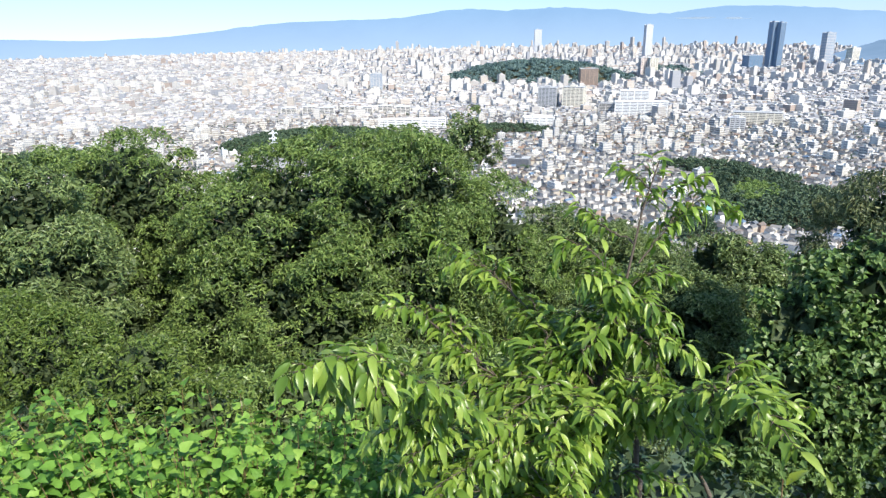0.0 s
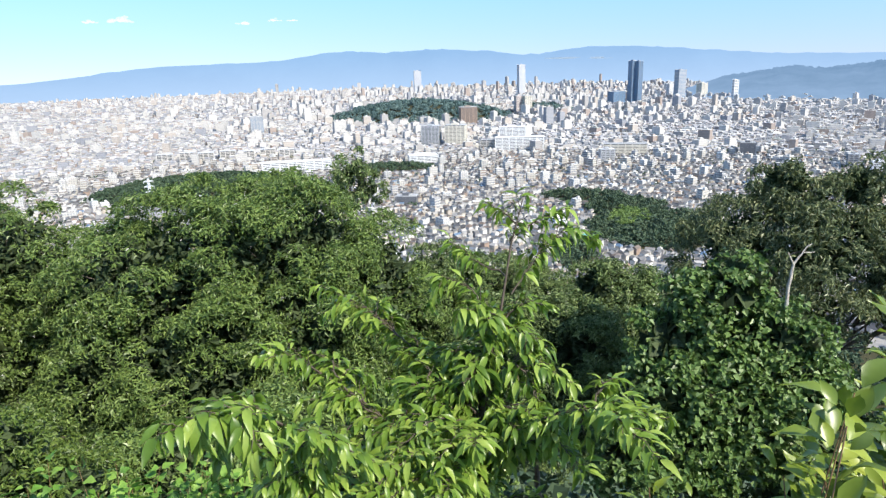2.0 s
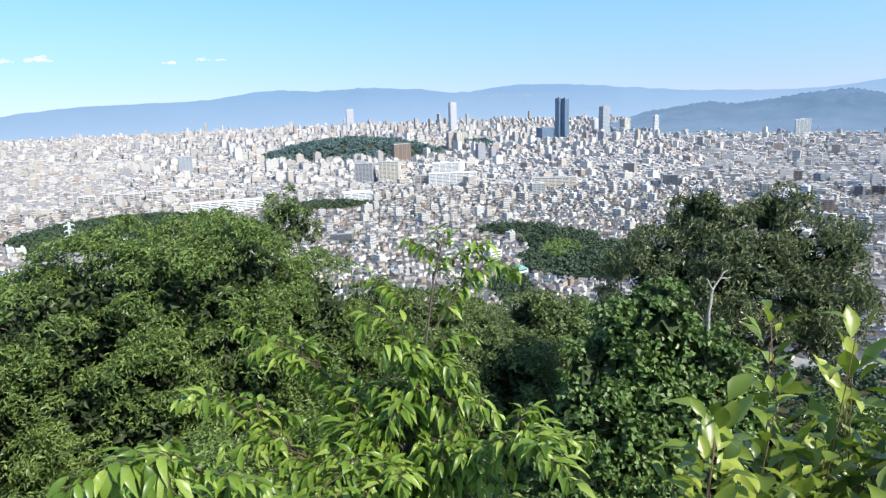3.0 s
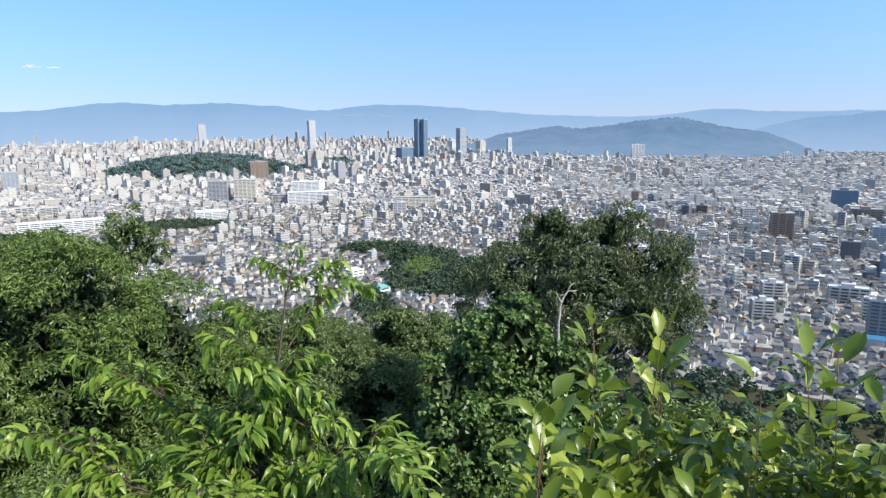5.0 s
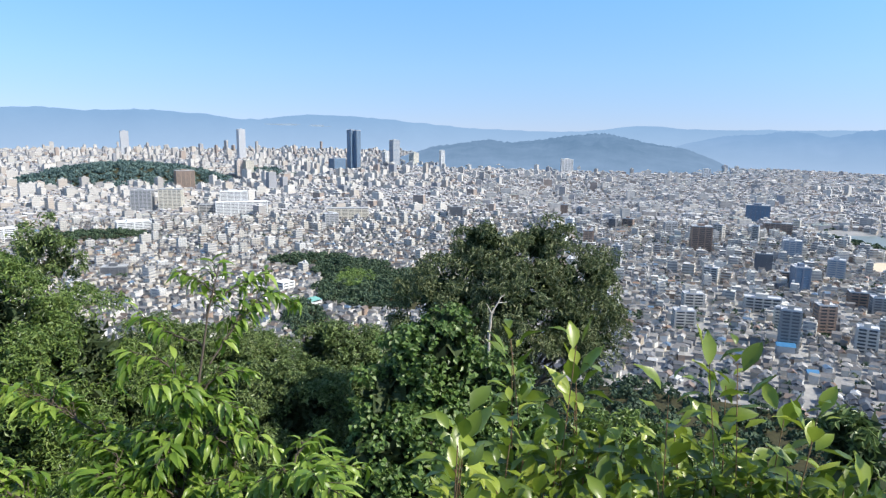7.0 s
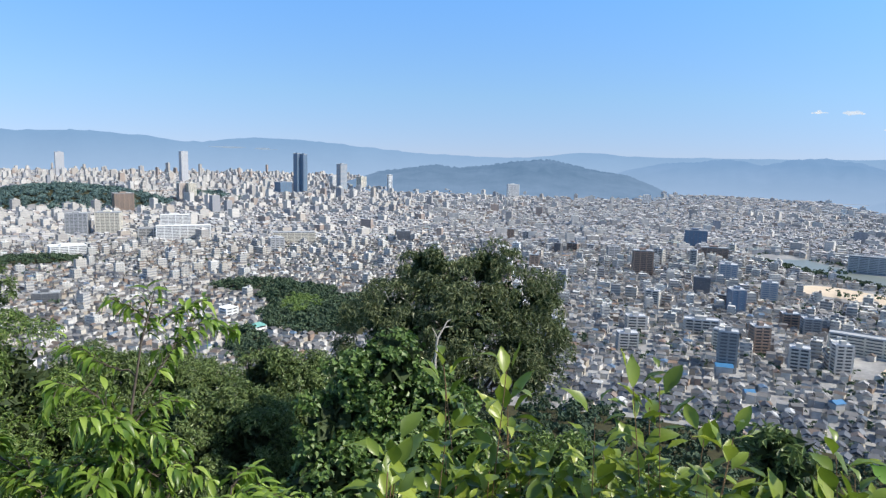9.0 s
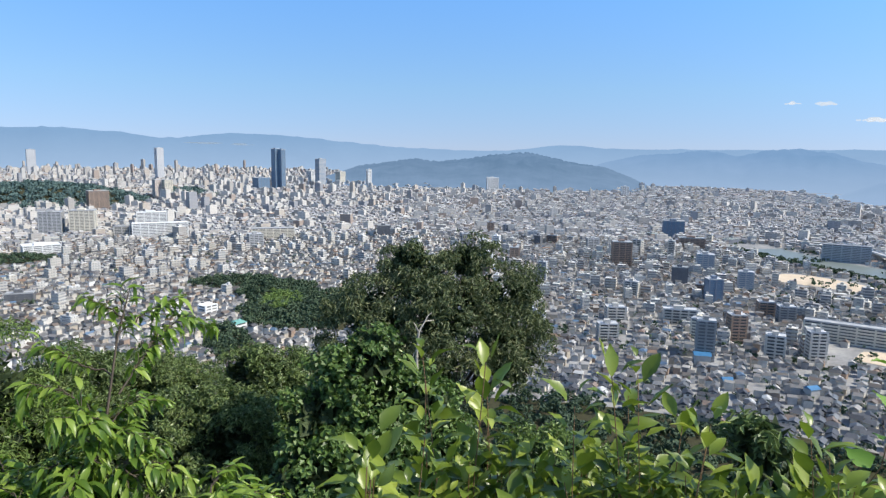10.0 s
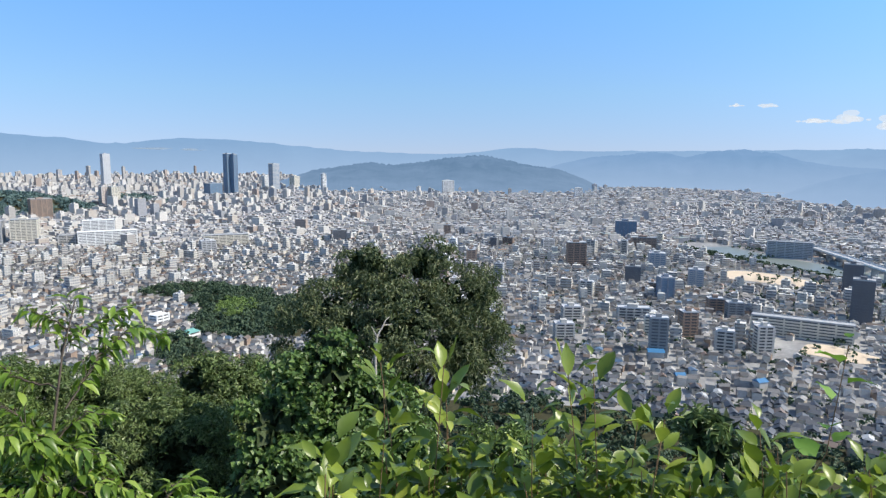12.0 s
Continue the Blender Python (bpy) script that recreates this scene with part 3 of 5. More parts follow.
STYLES = {"glass": (M_BLUEGLASS, M_BLUEPANEL), "greyglass": (M_BLUEGLASS, M_GREY), "white": (M_GLASS, M_WHITE), "cream": (M_GLASS, M_CREAM), "pale": (M_GREY, M_PALE),
          "pink": (M_GLASS, M_PINK), "brown": (M_GLASS, M_BROWN), "grey": (M_GLASS, M_GREY), "dark": (M_DARKPANEL, M_DARKPANEL), "slate": (M_DARKPANEL, M_GREY),
          "darkbalcony": (M_DARKPANEL, M_WEATHERED), "brownbalcony": (M_GLASS, M_BROWN), "balcony": (M_GLASS, M_CREAMGREY), "greenroof": (M_GLASS, M_WHITE)}


def build_block(name, x, y, w, d, h, turn, style, label):
    """A block: a core of glass, solid corner piers, a spandrel or balcony for each storey, roof slab, plant room."""
    core, skin = STYLES[style]
    ob = thing(name, x, y, float(height(x, y)), turn, label, "building", "town blocks")
    n = max(2, round(h / (2.45 if h < 60 else 5.0)))
    step = h / n
    wall = part("wall", box_bm(-w / 2, w / 2, -d / 2, d / 2, -1, h), core, ob)
    bal = "balcony" in style
    ring = bpy.data.meshes.new("spandrel")
    rb = ring_bm(w, d, 0, step * (0.42 if bal else 0.6 if style not in ("glass", "dark") else 0.22), 0.6 if bal else 0.25)
    rb.to_mesh(ring)
    rb.free()
    ring.materials.append(skin)
    for k in range(n):
        s = part("balcony" if bal else "spandrel", ring, skin, wall)
        s.matrix_basis = pose(0, 0, k * step + (0 if bal else -0.1))
    pier = bpy.data.meshes.new("pier")
    pb = box_bm(-0.7, 0.7, -0.7, 0.7, -1, h)
    pb.to_mesh(pier)
    pb.free()
    pier.materials.append(skin)
    count = max(2, round(w / (7.5 if w < 40 else 12)) + 1)
    for k in range(count):
        px = -w / 2 + 0.3 + (w - 0.6) * k / (count - 1)
        for sy in (-1, 1):
            part("pier", pier, skin, wall).matrix_basis = pose(px, sy * (d / 2 - 0.3), 0)
    bm = bmesh.new()
    if style == "greenroof":
        a, b = w / 2 + 0.7, d / 2 + 0.7
        vs = [bm.verts.new(c) for c in ((-a, -b, h), (a, -b, h), (a, b, h), (-a, b, h), (-a * 0.45, 0, h + 2.6), (a * 0.45, 0, h + 2.6))]
        for q in ((0, 1, 5, 4), (1, 2, 5), (2, 3, 4, 5), (3, 0, 4), (3, 2, 1, 0)):
            bm.faces.new([vs[i] for i in q])
        part("roof", bm, M_GREENROOF, ob, "green hipped roof")
        return
    add_box(bm, -w / 2 - 0.3, w / 2 + 0.3, -d / 2 - 0.3, d / 2 + 0.3, h, h + 0.5)
    add_box(bm, -w / 2 - 0.3, w / 2 + 0.3, -d / 2 - 0.3, -d / 2, h + 0.5, h + 1.3)
    add_box(bm, -w / 2 - 0.3, w / 2 + 0.3, d / 2, d / 2 + 0.3, h + 0.5, h + 1.3)
    roof = part("roof", bm, {"white": M_WHITE, "dark": M_GREY, "darkbalcony": M_PALE}.get(style, M_PALE if w < 30 else M_GREY), ob)
    if h > 9 and w < 60:
        part("plant_room", box_bm(-w * 0.2, w * 0.12, -d * 0.25, d * 0.2, h + 0.5, h + 3.4), skin, roof)


for row in LANDMARKS:
    build_block(*row)


def foot_of(az):
    """How far the wooded foot of the hill reaches, by direction."""
    return np.interp(az, [-40, 36, 45, 55, 62, 71, 81], [385, 385, 410, 394, 388, 376, 380]) + 5 * np.sin(az * 0.9)


def free_of(x, y, clear=4.0):
    """Which places are open for houses: off the hill, the woods, the river, the yards and the blocks."""
    r = np.hypot(x, y)
    az = np.degrees(np.arctan2(x, y))
    ok = r > foot_of(az)
    for m in MOUNDS:
        ok &= mound_at(x, y, m) > 1.1
    for (ax, ay), (bx, by) in zip(RIVER[:-1], RIVER[1:]):
        t = np.clip(((x - ax) * (bx - ax) + (y - ay) * (by - ay)) / ((bx - ax) ** 2 + (by - ay) ** 2), 0, 1)
        ok &= np.hypot(x - ax - t * (bx - ax), y - ay - t * (by - ay)) > 54
    ok &= np.hypot(x + 226, y - 770) > 48
    ok &= ((x - 832) / 52) ** 2 + ((y - 338) / 66) ** 2 > 1
    ok &= ((x - 552) / 32) ** 2 + ((y - 170) / 36) ** 2 > 1
    for q in LANDMARKS:
        c, s = math.cos(radians(q[6])), math.sin(radians(q[6]))
        u, v = (x - q[1]) * c + (y - q[2]) * s, -(x - q[1]) * s + (y - q[2]) * c
        ok &= (np.abs(u) > q[3] / 2 + clear + 2) | (np.abs(v) > q[4] / 2 + clear + 2)
    return ok


DISTRICTS = [(-500, 900, 12), (-150, 700, 25), (100, 480, 35), (150, 900, 8), (350, 450, 50), (430, 260, 32), (480, 120, 18), (600, 500, 40),
             (700, 150, 20), (500, 800, 28), (900, 800, 55), (1100, 300, 25), (-600, 1600, 5), (0, 1600, 18), (600, 1500, 30), (1300, 1200, 48),
             (1700, 500, 20), (-1200, 2600, 10), (-200, 2600, 22), (700, 2600, 15), (1500, 2200, 35), (2200, 1500, 50), (0, 4000, 12), (1500, 3800, 28),
             (-1600, 3900, 20), (2600, 900, 40)]


def lots(lo, hi, cell, road, every, seed):
    """House lots between two distances: centres, turns and lot sizes."""
    g = np.random.default_rng(seed)
    seeds = np.array([d[:2] for d in DISTRICTS], float)
    xs, ys, ts = [], [], []
    for k, (cx, cy, turn) in enumerate(DISTRICTS):
        n = int(hi / cell)
        i = np.arange(-n, n)
        off = i * cell + (i // every) * road
        U, V = np.meshgrid(off, off)
        U, V = U.ravel() + g.normal(0, cell * 0.19, U.size), V.ravel() + g.normal(0, cell * 0.19, U.size)
        c, s = math.cos(radians(turn)), math.sin(radians(turn))
        x, y = cx + U * c - V * s, cy + U * s + V * c
        r, az = np.hypot(x, y), np.degrees(np.arctan2(x, y))
        keep = (r > lo) & (r < hi) & (az > -40) & (az < 81)
        x, y = x[keep], y[keep]
        near = np.argmin((x[:, None] - seeds[None, :, 0]) ** 2 + (y[:, None] - seeds[None, :, 1]) ** 2, 1) == k
        x, y = x[near], y[near]
        ok = free_of(x, y)
        xs.append(x[ok])
        ys.append(y[ok])
        ts.append(np.full(ok.sum(), turn) + g.choice([0, 90], ok.sum()) + g.normal(0, 7, ok.sum()))
    return np.concatenate(xs), np.concatenate(ys), np.radians(np.concatenate(ts))


def corners(x, y, t, w, d):
    """The four corners of many rectangles."""
    c, s = np.cos(t), np.sin(t)
    out = []
    for a, b in ((-1, -1), (1, -1), (1, 1), (-1, 1)):
        u, v = a * w / 2, b * d / 2
        out.append(np.stack([x + u * c - v * s, y + u * s + v * c], -1))
    return np.stack(out, 1)


def prisms(x, y, t, w, d, z0, z1):
    """Boxes without floors: verts, side quads and top quads."""
    n = len(x)
    c = corners(x, y, t, w, d)
    low = np.concatenate([c, np.broadcast_to(np.asarray(z0 + x * 0)[:, None, None], (n, 4, 1))], 2)
    top = np.concatenate([c, np.broadcast_to(np.asarray(z1 + x * 0)[:, None, None], (n, 4, 1))], 2)
    V = np.concatenate([low, top], 1).reshape(-1, 3)
    b = (np.arange(n) * 8)[:, None]
    sides = np.concatenate([b + np.array([q]) for q in ((0, 1, 5, 4), (1, 2, 6, 5), (2, 3, 7, 6), (3, 0, 4, 7))])
    return V, sides, b + np.array([[4, 5, 6, 7]])


def hips(x, y, t, w, d, z, rise, inset, over=0.55):
    """Pitched roofs with overhanging eaves; inset 0 gives gables."""
    n = len(x)
    c = corners(x, y, t, w + 2 * over, d + 2 * over)
    eave = np.concatenate([c, np.broadcast_to((z - 0.15)[:, None, None], (n, 4, 1))], 2)
    a = (w / 2 + over) * (1 - inset)
    ux, uy = np.cos(t), np.sin(t)
    r0 = np.stack([x - a * ux, y - a * uy, z + rise], -1)[:, None]
    r1 = np.stack([x + a * ux, y + a * uy, z + rise], -1)[:, None]
    V = np.concatenate([eave, r0, r1], 1).reshape(-1, 3)
    b = (np.arange(n) * 6)[:, None]
    quads = np.concatenate([b + np.array([[0, 1, 5, 4]]), b + np.array([[2, 3, 4, 5]]), b + np.array([[3, 2, 1, 0]])])
    tris = np.concatenate([b + np.array([[1, 2, 5]]), b + np.array([[3, 0, 4]])])
    return V, quads, tris


def build_house(k, g, mats):
    """A two-storey house: walls, tiled roof with ridge, windows, a lower wing."""
    w, d, h = g.uniform(4.8, 7.0), g.uniform(4.0, 5.4), g.uniform(3.2, 5.0)
    ob = thing("house", 0, 0, 0, 0, mats[2], "house", "houses at the foot of the hill")
    one, zero = np.zeros(1), np.zeros(1)
    V, s, t = prisms(one, one, zero, w + zero, d + zero, zero - 0.5, h + zero)
    V2, s2, t2 = prisms(one + w * 0.3, one - d * 0.5, zero, w * 0.45 + zero, d * 0.5 + zero, zero - 0.5, h * 0.5 + zero)
    wall = part("wall", mesh_from("wall", np.concatenate([V, V2]), [np.concatenate([s, s2 + 8]), np.concatenate([t, t2 + 8])], [mats[0]]), None, ob)
    V, q, tr = hips(one, one, zero, w + zero, d + zero, h + zero, zero + g.uniform(1.1, 1.8), zero + g.choice([0.0, 0.35]))
    V2, q2, tr2 = hips(one + w * 0.3, one - d * 0.55, zero, w * 0.45 + zero, d * 0.5 + zero, h * 0.5 + zero, zero + 0.9, zero + 0.2)
    part("roof", mesh_from("roof", np.concatenate([V, V2]), [np.concatenate([q, q2 + 6]), np.concatenate([tr, tr2 + 6])], [mats[1]]), None, ob)
    win = bpy.data.meshes.new("window")
    wb = box_bm(-0.7, 0.7, -0.05, 0.05, -0.5, 0.5)
    wb.to_mesh(win)
    wb.free()
    win.materials.append(M_GLASS)
    for px, py, pz, rz in ((-w * 0.25, -d / 2 - 0.03, h * 0.75, 0), (w * 0.2, -d / 2 - 0.03, h * 0.75, 0), (-w * 0.25, -d / 2 - 0.03, h * 0.3, 0),
                           (-w * 0.2, d / 2 + 0.03, h * 0.75, 0), (w * 0.2, d / 2 + 0.03, h * 0.3, 0), (w / 2 + 0.03, 0, h * 0.7, 90), (-w / 2 - 0.03, 0, h * 0.7, 90)):
        part("window", win, M_GLASS, wall).matrix_basis = pose(px, py, pz, 0, 0, rz)
    return ob


def solid(name, c, k=1.15, s=0.5, rough=0.7):
    return plain(name, [(0.3, tuple(v / k for v in c)), (0.7, tuple(v * k for v in c))], s, rough)


H_WALLS = [solid("wall_white", (0.72, 0.71, 0.68)), solid("wall_cream", (0.64, 0.58, 0.47)), solid("wall_grey", (0.42, 0.42, 0.41)), solid("wall_beige", (0.52, 0.45, 0.36))]
H_ROOFS = [(solid("tile_slate", (0.12, 0.124, 0.132), rough=0.5), "slate-grey tiled roof"), (solid("tile_silver", (0.20, 0.205, 0.21), rough=0.45), "silver-grey tiled roof"),
           (solid("tile_brown", (0.22, 0.17, 0.14), rough=0.6), "brown tiled roof"), (solid("tile_black", (0.07, 0.072, 0.08), rough=0.5), "dark tiled roof"),
           (solid("sheet_pale", (0.48, 0.48, 0.47), rough=0.5), "pale sheet roof"), (solid("tile_blue", (0.16, 0.22, 0.30), rough=0.45), "blue-grey tiled roof"),
           (solid("tile_orange", (0.34, 0.21, 0.14), rough=0.6), "orange tiled roof")]
W_WORDS = ["white", "cream", "grey", "beige"]


def build_town():
    g = np.random.default_rng(5)
    x, y, t = lots(380, 1150, 6.9, 3.2, 2, 11)
    r = np.hypot(x, y)
    order = np.argsort(r + 60 * (np.degrees(np.arctan2(x, y)) < 14))
    x, y, t, r = x[order], y[order], t[order], r[order]
    keep = g.random(len(x)) > 0.12
    x, y, t, r = x[keep], y[keep], t[keep], r[keep]
    # the houses nearest the hill, one by one
    protos = []
    for k in range(16):
        wi, ri = int(g.integers(0, 4)), int(g.choice(7, p=[0.32, 0.24, 0.10, 0.24, 0.07, 0.03, 0.0]))
        protos.append(build_house(k, g, (H_WALLS[wi], H_ROOFS[ri][0], f"{W_WORDS[wi]} rendered house with a {H_ROOFS[ri][1]}")))
    for k in range(300):
        m = pose(x[k], y[k], float(height(x[k], y[k])), 0, 0, math.degrees(t[k]))
        if k < len(protos):
            protos[k].matrix_basis = m
        else:
            copy_thing(protos[int(g.integers(0, 16))], m)
    x, y, t, r = x[300:], y[300:], t[300:], r[300:]
    z = height(x, y)
    n = len(x)
    az = np.degrees(np.arctan2(x, y))
    mid = g.random(n) < np.clip((r - 600) / 5000, 0, 0.09) + 0.05 * (az > 40) * (r > 560)
    # houses
    h = ~mid
    w, d, e = g.uniform(3.8, 7.2, n), g.uniform(3.3, 5.6, n), g.uniform(3.2, 6.0, n)
    V, s, tp = prisms(x[h], y[h], t[h], w[h], d[h], z[h] - 1, z[h] + e[h])
    V2, q, tr = hips(x[h], y[h], t[h], w[h], d[h], z[h] + e[h], g.uniform(0.8, 1.7, n)[h], g.choice([0.0, 0.0, 0.0, 0.3, 0.45], n)[h], 0.35)
    tagged(new("houses", mesh_from("houses", np.concatenate([V, V2]), [s, q + len(V), tr + len(V)], [M_WALL, M_TILE], [0, 1, 1])),
           "dense low houses with grey tiled roofs across the plain", "houses", kind="stuff")
    # flat-roofed blocks with storeys
    x, y, t, z = x[mid], y[mid], t[mid], z[mid]
    n = len(x)
    w, d, e = g.uniform(6, 12, n), g.uniform(6, 9, n), 3.0 * g.integers(2, 6, n)
    V, s, tp = prisms(x, y, t, w, d, z - 1, z + e)
    px, py = x + g.normal(0, 1.5, n), y + g.normal(0, 1.5, n)
    V2, s2, tp2 = prisms(px, py, t, w * 0.3, d * 0.35, z + e - 0.2, z + e + 2.4)
    vs, ss, tops, base = [V, V2], [s, s2 + len(V)], [tp, tp2 + len(V)], len(V) + len(V2)
    for f in range(7):
        sel = e > 3 * f + 1
        V3, s3, t3 = prisms(x[sel], y[sel], t[sel], w[sel] + 0.8, d[sel] + 0.8, z[sel] + 3 * f - 0.1, z[sel] + 3 * f + 1.1)
        vs.append(V3)
        ss.append(s3 + base)
        tops.append(t3 + base)
        base += len(V3)
    tagged(new("mid_rise_blocks", mesh_from("mid_rise_blocks", np.concatenate(vs), [ss[0], ss[1], np.concatenate(ss[2:]), np.concatenate(tops)],
                                            [M_FACADE, M_WALL, M_CREAMGREY, M_FLAT], [0, 1, 2, 3])), "small flat-roofed blocks among the houses", "buildings", kind="stuff")


def build_far_town():
    g = np.random.default_rng(9)
    vs, ss, ts, rs, base = [], [], [], [], 0
    for lo, hi, cell, road, every in ((1150, 2100, 11.5, 5, 3), (2100, 4750, 21, 8, 3)):
        x, y, t = lots(lo, hi, cell, road, every, int(lo))
        keep = g.random(len(x)) > 0.10
        x, y, t = x[keep], y[keep], t[keep]
        r, az = np.hypot(x, y), np.degrees(np.arctan2(x, y))
        limit = np.interp(az, [-40, 26, 30, 40, 50, 58, 66, 70, 75, 81], [4750, 4750, 4200, 3000, 2850, 3150, 3000, 2400, 2250, 2250])
        keep = r < limit
        x, y, t, r, az = x[keep], y[keep], t[keep], r[keep], az[keep]
        n = len(x)
        core = np.exp(-((az - 12) / 22) ** 2) * np.clip((r - 1250) / 900, 0, 1) + 0.25 * np.clip((r - 1200) / 1000, 0, 1)
        tall = g.random(n) < 0.045 + 0.13 * core
        e = g.uniform(4.5, 8.5, n) * (1 + 0.25 * (lo > 2000))
        e = np.where(tall, 8 + g.gamma(1.7, 2.6 + 3.6 * core), e)
        w = np.where(tall, g.uniform(11, 24, n), g.uniform(cell * 0.5, cell * 0.86, n))
        d = np.where(tall, g.uniform(9, 15, n), g.uniform(cell * 0.42, cell * 0.74, n))
        shed = (~tall) & (g.random(n) < 0.03)
        w, d = np.where(shed, w * 2.2, w), np.where(shed, d * 1.6, d)
        z = height(x, y)
        V, s, tp = prisms(x, y, t, w, d, z - 1, z + e)
        pitched = (~tall) & (~shed) & (g.random(n) < 0.72)
        vs.append(V)
        ss.append(s + base)
        ts.append(tp[~pitched] + base)
        base += len(V)
        p = pitched
        V2, q, tr = hips(x[p], y[p], t[p], w[p], d[p], z[p] + e[p], g.uniform(1.2, 2.6, n)[p], g.choice([0.0, 0.35], n)[p])
        rs.append((V2, q, tr))
        k = tall
        V3, s3, t3 = prisms(x[k], y[k], t[k], w[k] * 0.35, d[k] * 0.4, z[k] + e[k] - 0.2, z[k] + e[k] + 3)
        vs.append(V3)
        ss.append(s3 + base)
        ts.append(t3 + base)
        base += len(V3)
    tagged(new("far_buildings", mesh_from("far_buildings", np.concatenate(vs), [np.concatenate(ss), np.concatenate(ts)], [M_FARHAZE, M_FLAT], [0, 1])),
           "crowded buildings of the distant city centre, paled for haze", "buildings", kind="stuff")
    base, V, Q, T = 0, [], [], []
    for v, q, tr in rs:
        V.append(v)
        Q.append(q + base)
        T.append(tr + base)
        base += len(v)
    tagged(new("far_roofs", mesh_from("far_roofs", np.concatenate(V), [np.concatenate(Q), np.concatenate(T)], [M_FARTILEHAZE])),
           "grey pitched roofs of the distant districts, paled for haze", "roofs", kind="stuff")


def build_open_ground():
    """The river, the sports ground, the school yard, the viaduct and blue-sheeted roofs."""
    line = np.array([p + (0.25,) for p in RIVER], float)
    s = np.linspace(0, len(line) - 1, 60)
    line = np.stack([np.interp(s, np.arange(len(line)), line[:, k]) for k in range(3)], 1)
    tan = np.gradient(line, axis=0)
    nor = np.stack([-tan[:, 1], tan[:, 0], tan[:, 0] * 0], 1)
    nor /= np.linalg.norm(nor, axis=1)[:, None]
    V = np.stack([line - nor * 44, line + nor * 44], 1).reshape(-1, 3)
    i = np.arange(len(line) - 1) * 2
    q = np.stack([i, i + 1, i + 3, i + 2], 1)
    tagged(new("water", mesh_from("water", V, [q[:, ::-1]], [M_WATER])), "broad grey-green river through the town", "river", kind="structure")
    for cx, cy, a, b, lab in ((838, 340, 34, 56, "pale sandy sports ground by the river"), (556, 168, 18, 26, "pale sandy school yard")):
        t = np.linspace(0, 2 * math.pi, 40, endpoint=False)
        wob = 1 + 0.08 * np.sin(3 * t) + 0.05 * np.sin(5 * t + 1)
        V = np.stack([cx + a * np.sign(np.cos(t)) * np.abs(np.cos(t)) ** 0.6 * wob, cy + b * np.sign(np.sin(t)) * np.abs(np.sin(t)) ** 0.6 * wob, t * 0 + 0.3], 1)
        tagged(new("pavement", mesh_from("pavement", V, [np.arange(40)[None, :]], [M_SAND])), lab, "sports ground", kind="structure")
    via = thing("viaduct", 1060, 300, 0, 0, "long grey concrete viaduct across the river", "bridge")
    a, b = np.array([1158, 435]), np.array([880, 185])
    L = np.linalg.norm(b - a)
    turn = math.degrees(math.atan2(b[1] - a[1], b[0] - a[0]))
    via.matrix_basis = pose((a[0] + b[0]) / 2, (a[1] + b[1]) / 2, 0, 0, 0, turn)
    part("deck", box_bm(-L / 2, L / 2, -7, 7, 11, 12.6, bevel=0.2), M_GREY, via)
    for sy in (-1, 1):
        part("parapet", box_bm(-L / 2, L / 2, sy * 7 - 0.2, sy * 7 + 0.2, 12.6, 14.2), M_WHITE, via)
    for k in range(12):
        part("pier", box_bm(-L / 2 + 15 + k * (L - 30) / 11 - 1, -L / 2 + 15 + k * (L - 30) / 11 + 1, -4, 4, -1, 11), M_GREY, via)
    for x, y, w, d, h, turn in ((432, 250, 11, 9, 8, -50), (427, 172, 7, 6, 7, -20), (404, 215, 6, 5, 5, -40)):
        ob = thing("shed", x, y, 0, turn, "house with a bright blue sheeted roof", "house")
        o, zz = np.zeros(1), np.zeros(1)
        V, s2, t2 = prisms(o, o, zz, w + zz, d + zz, zz - 0.3, h + zz)
        part("wall", mesh_from("wall", V, [s2, t2], [H_WALLS[2]]), None, ob)
        V, q2, r2 = hips(o, o, zz, w + zz, d + zz, h + zz, zz + 1.6, zz)
        part("roof", mesh_from("roof", V, [q2, r2], [M_BLUE]), None, ob, "bright blue sheet roof")


build_town()
build_far_town()
build_open_ground()


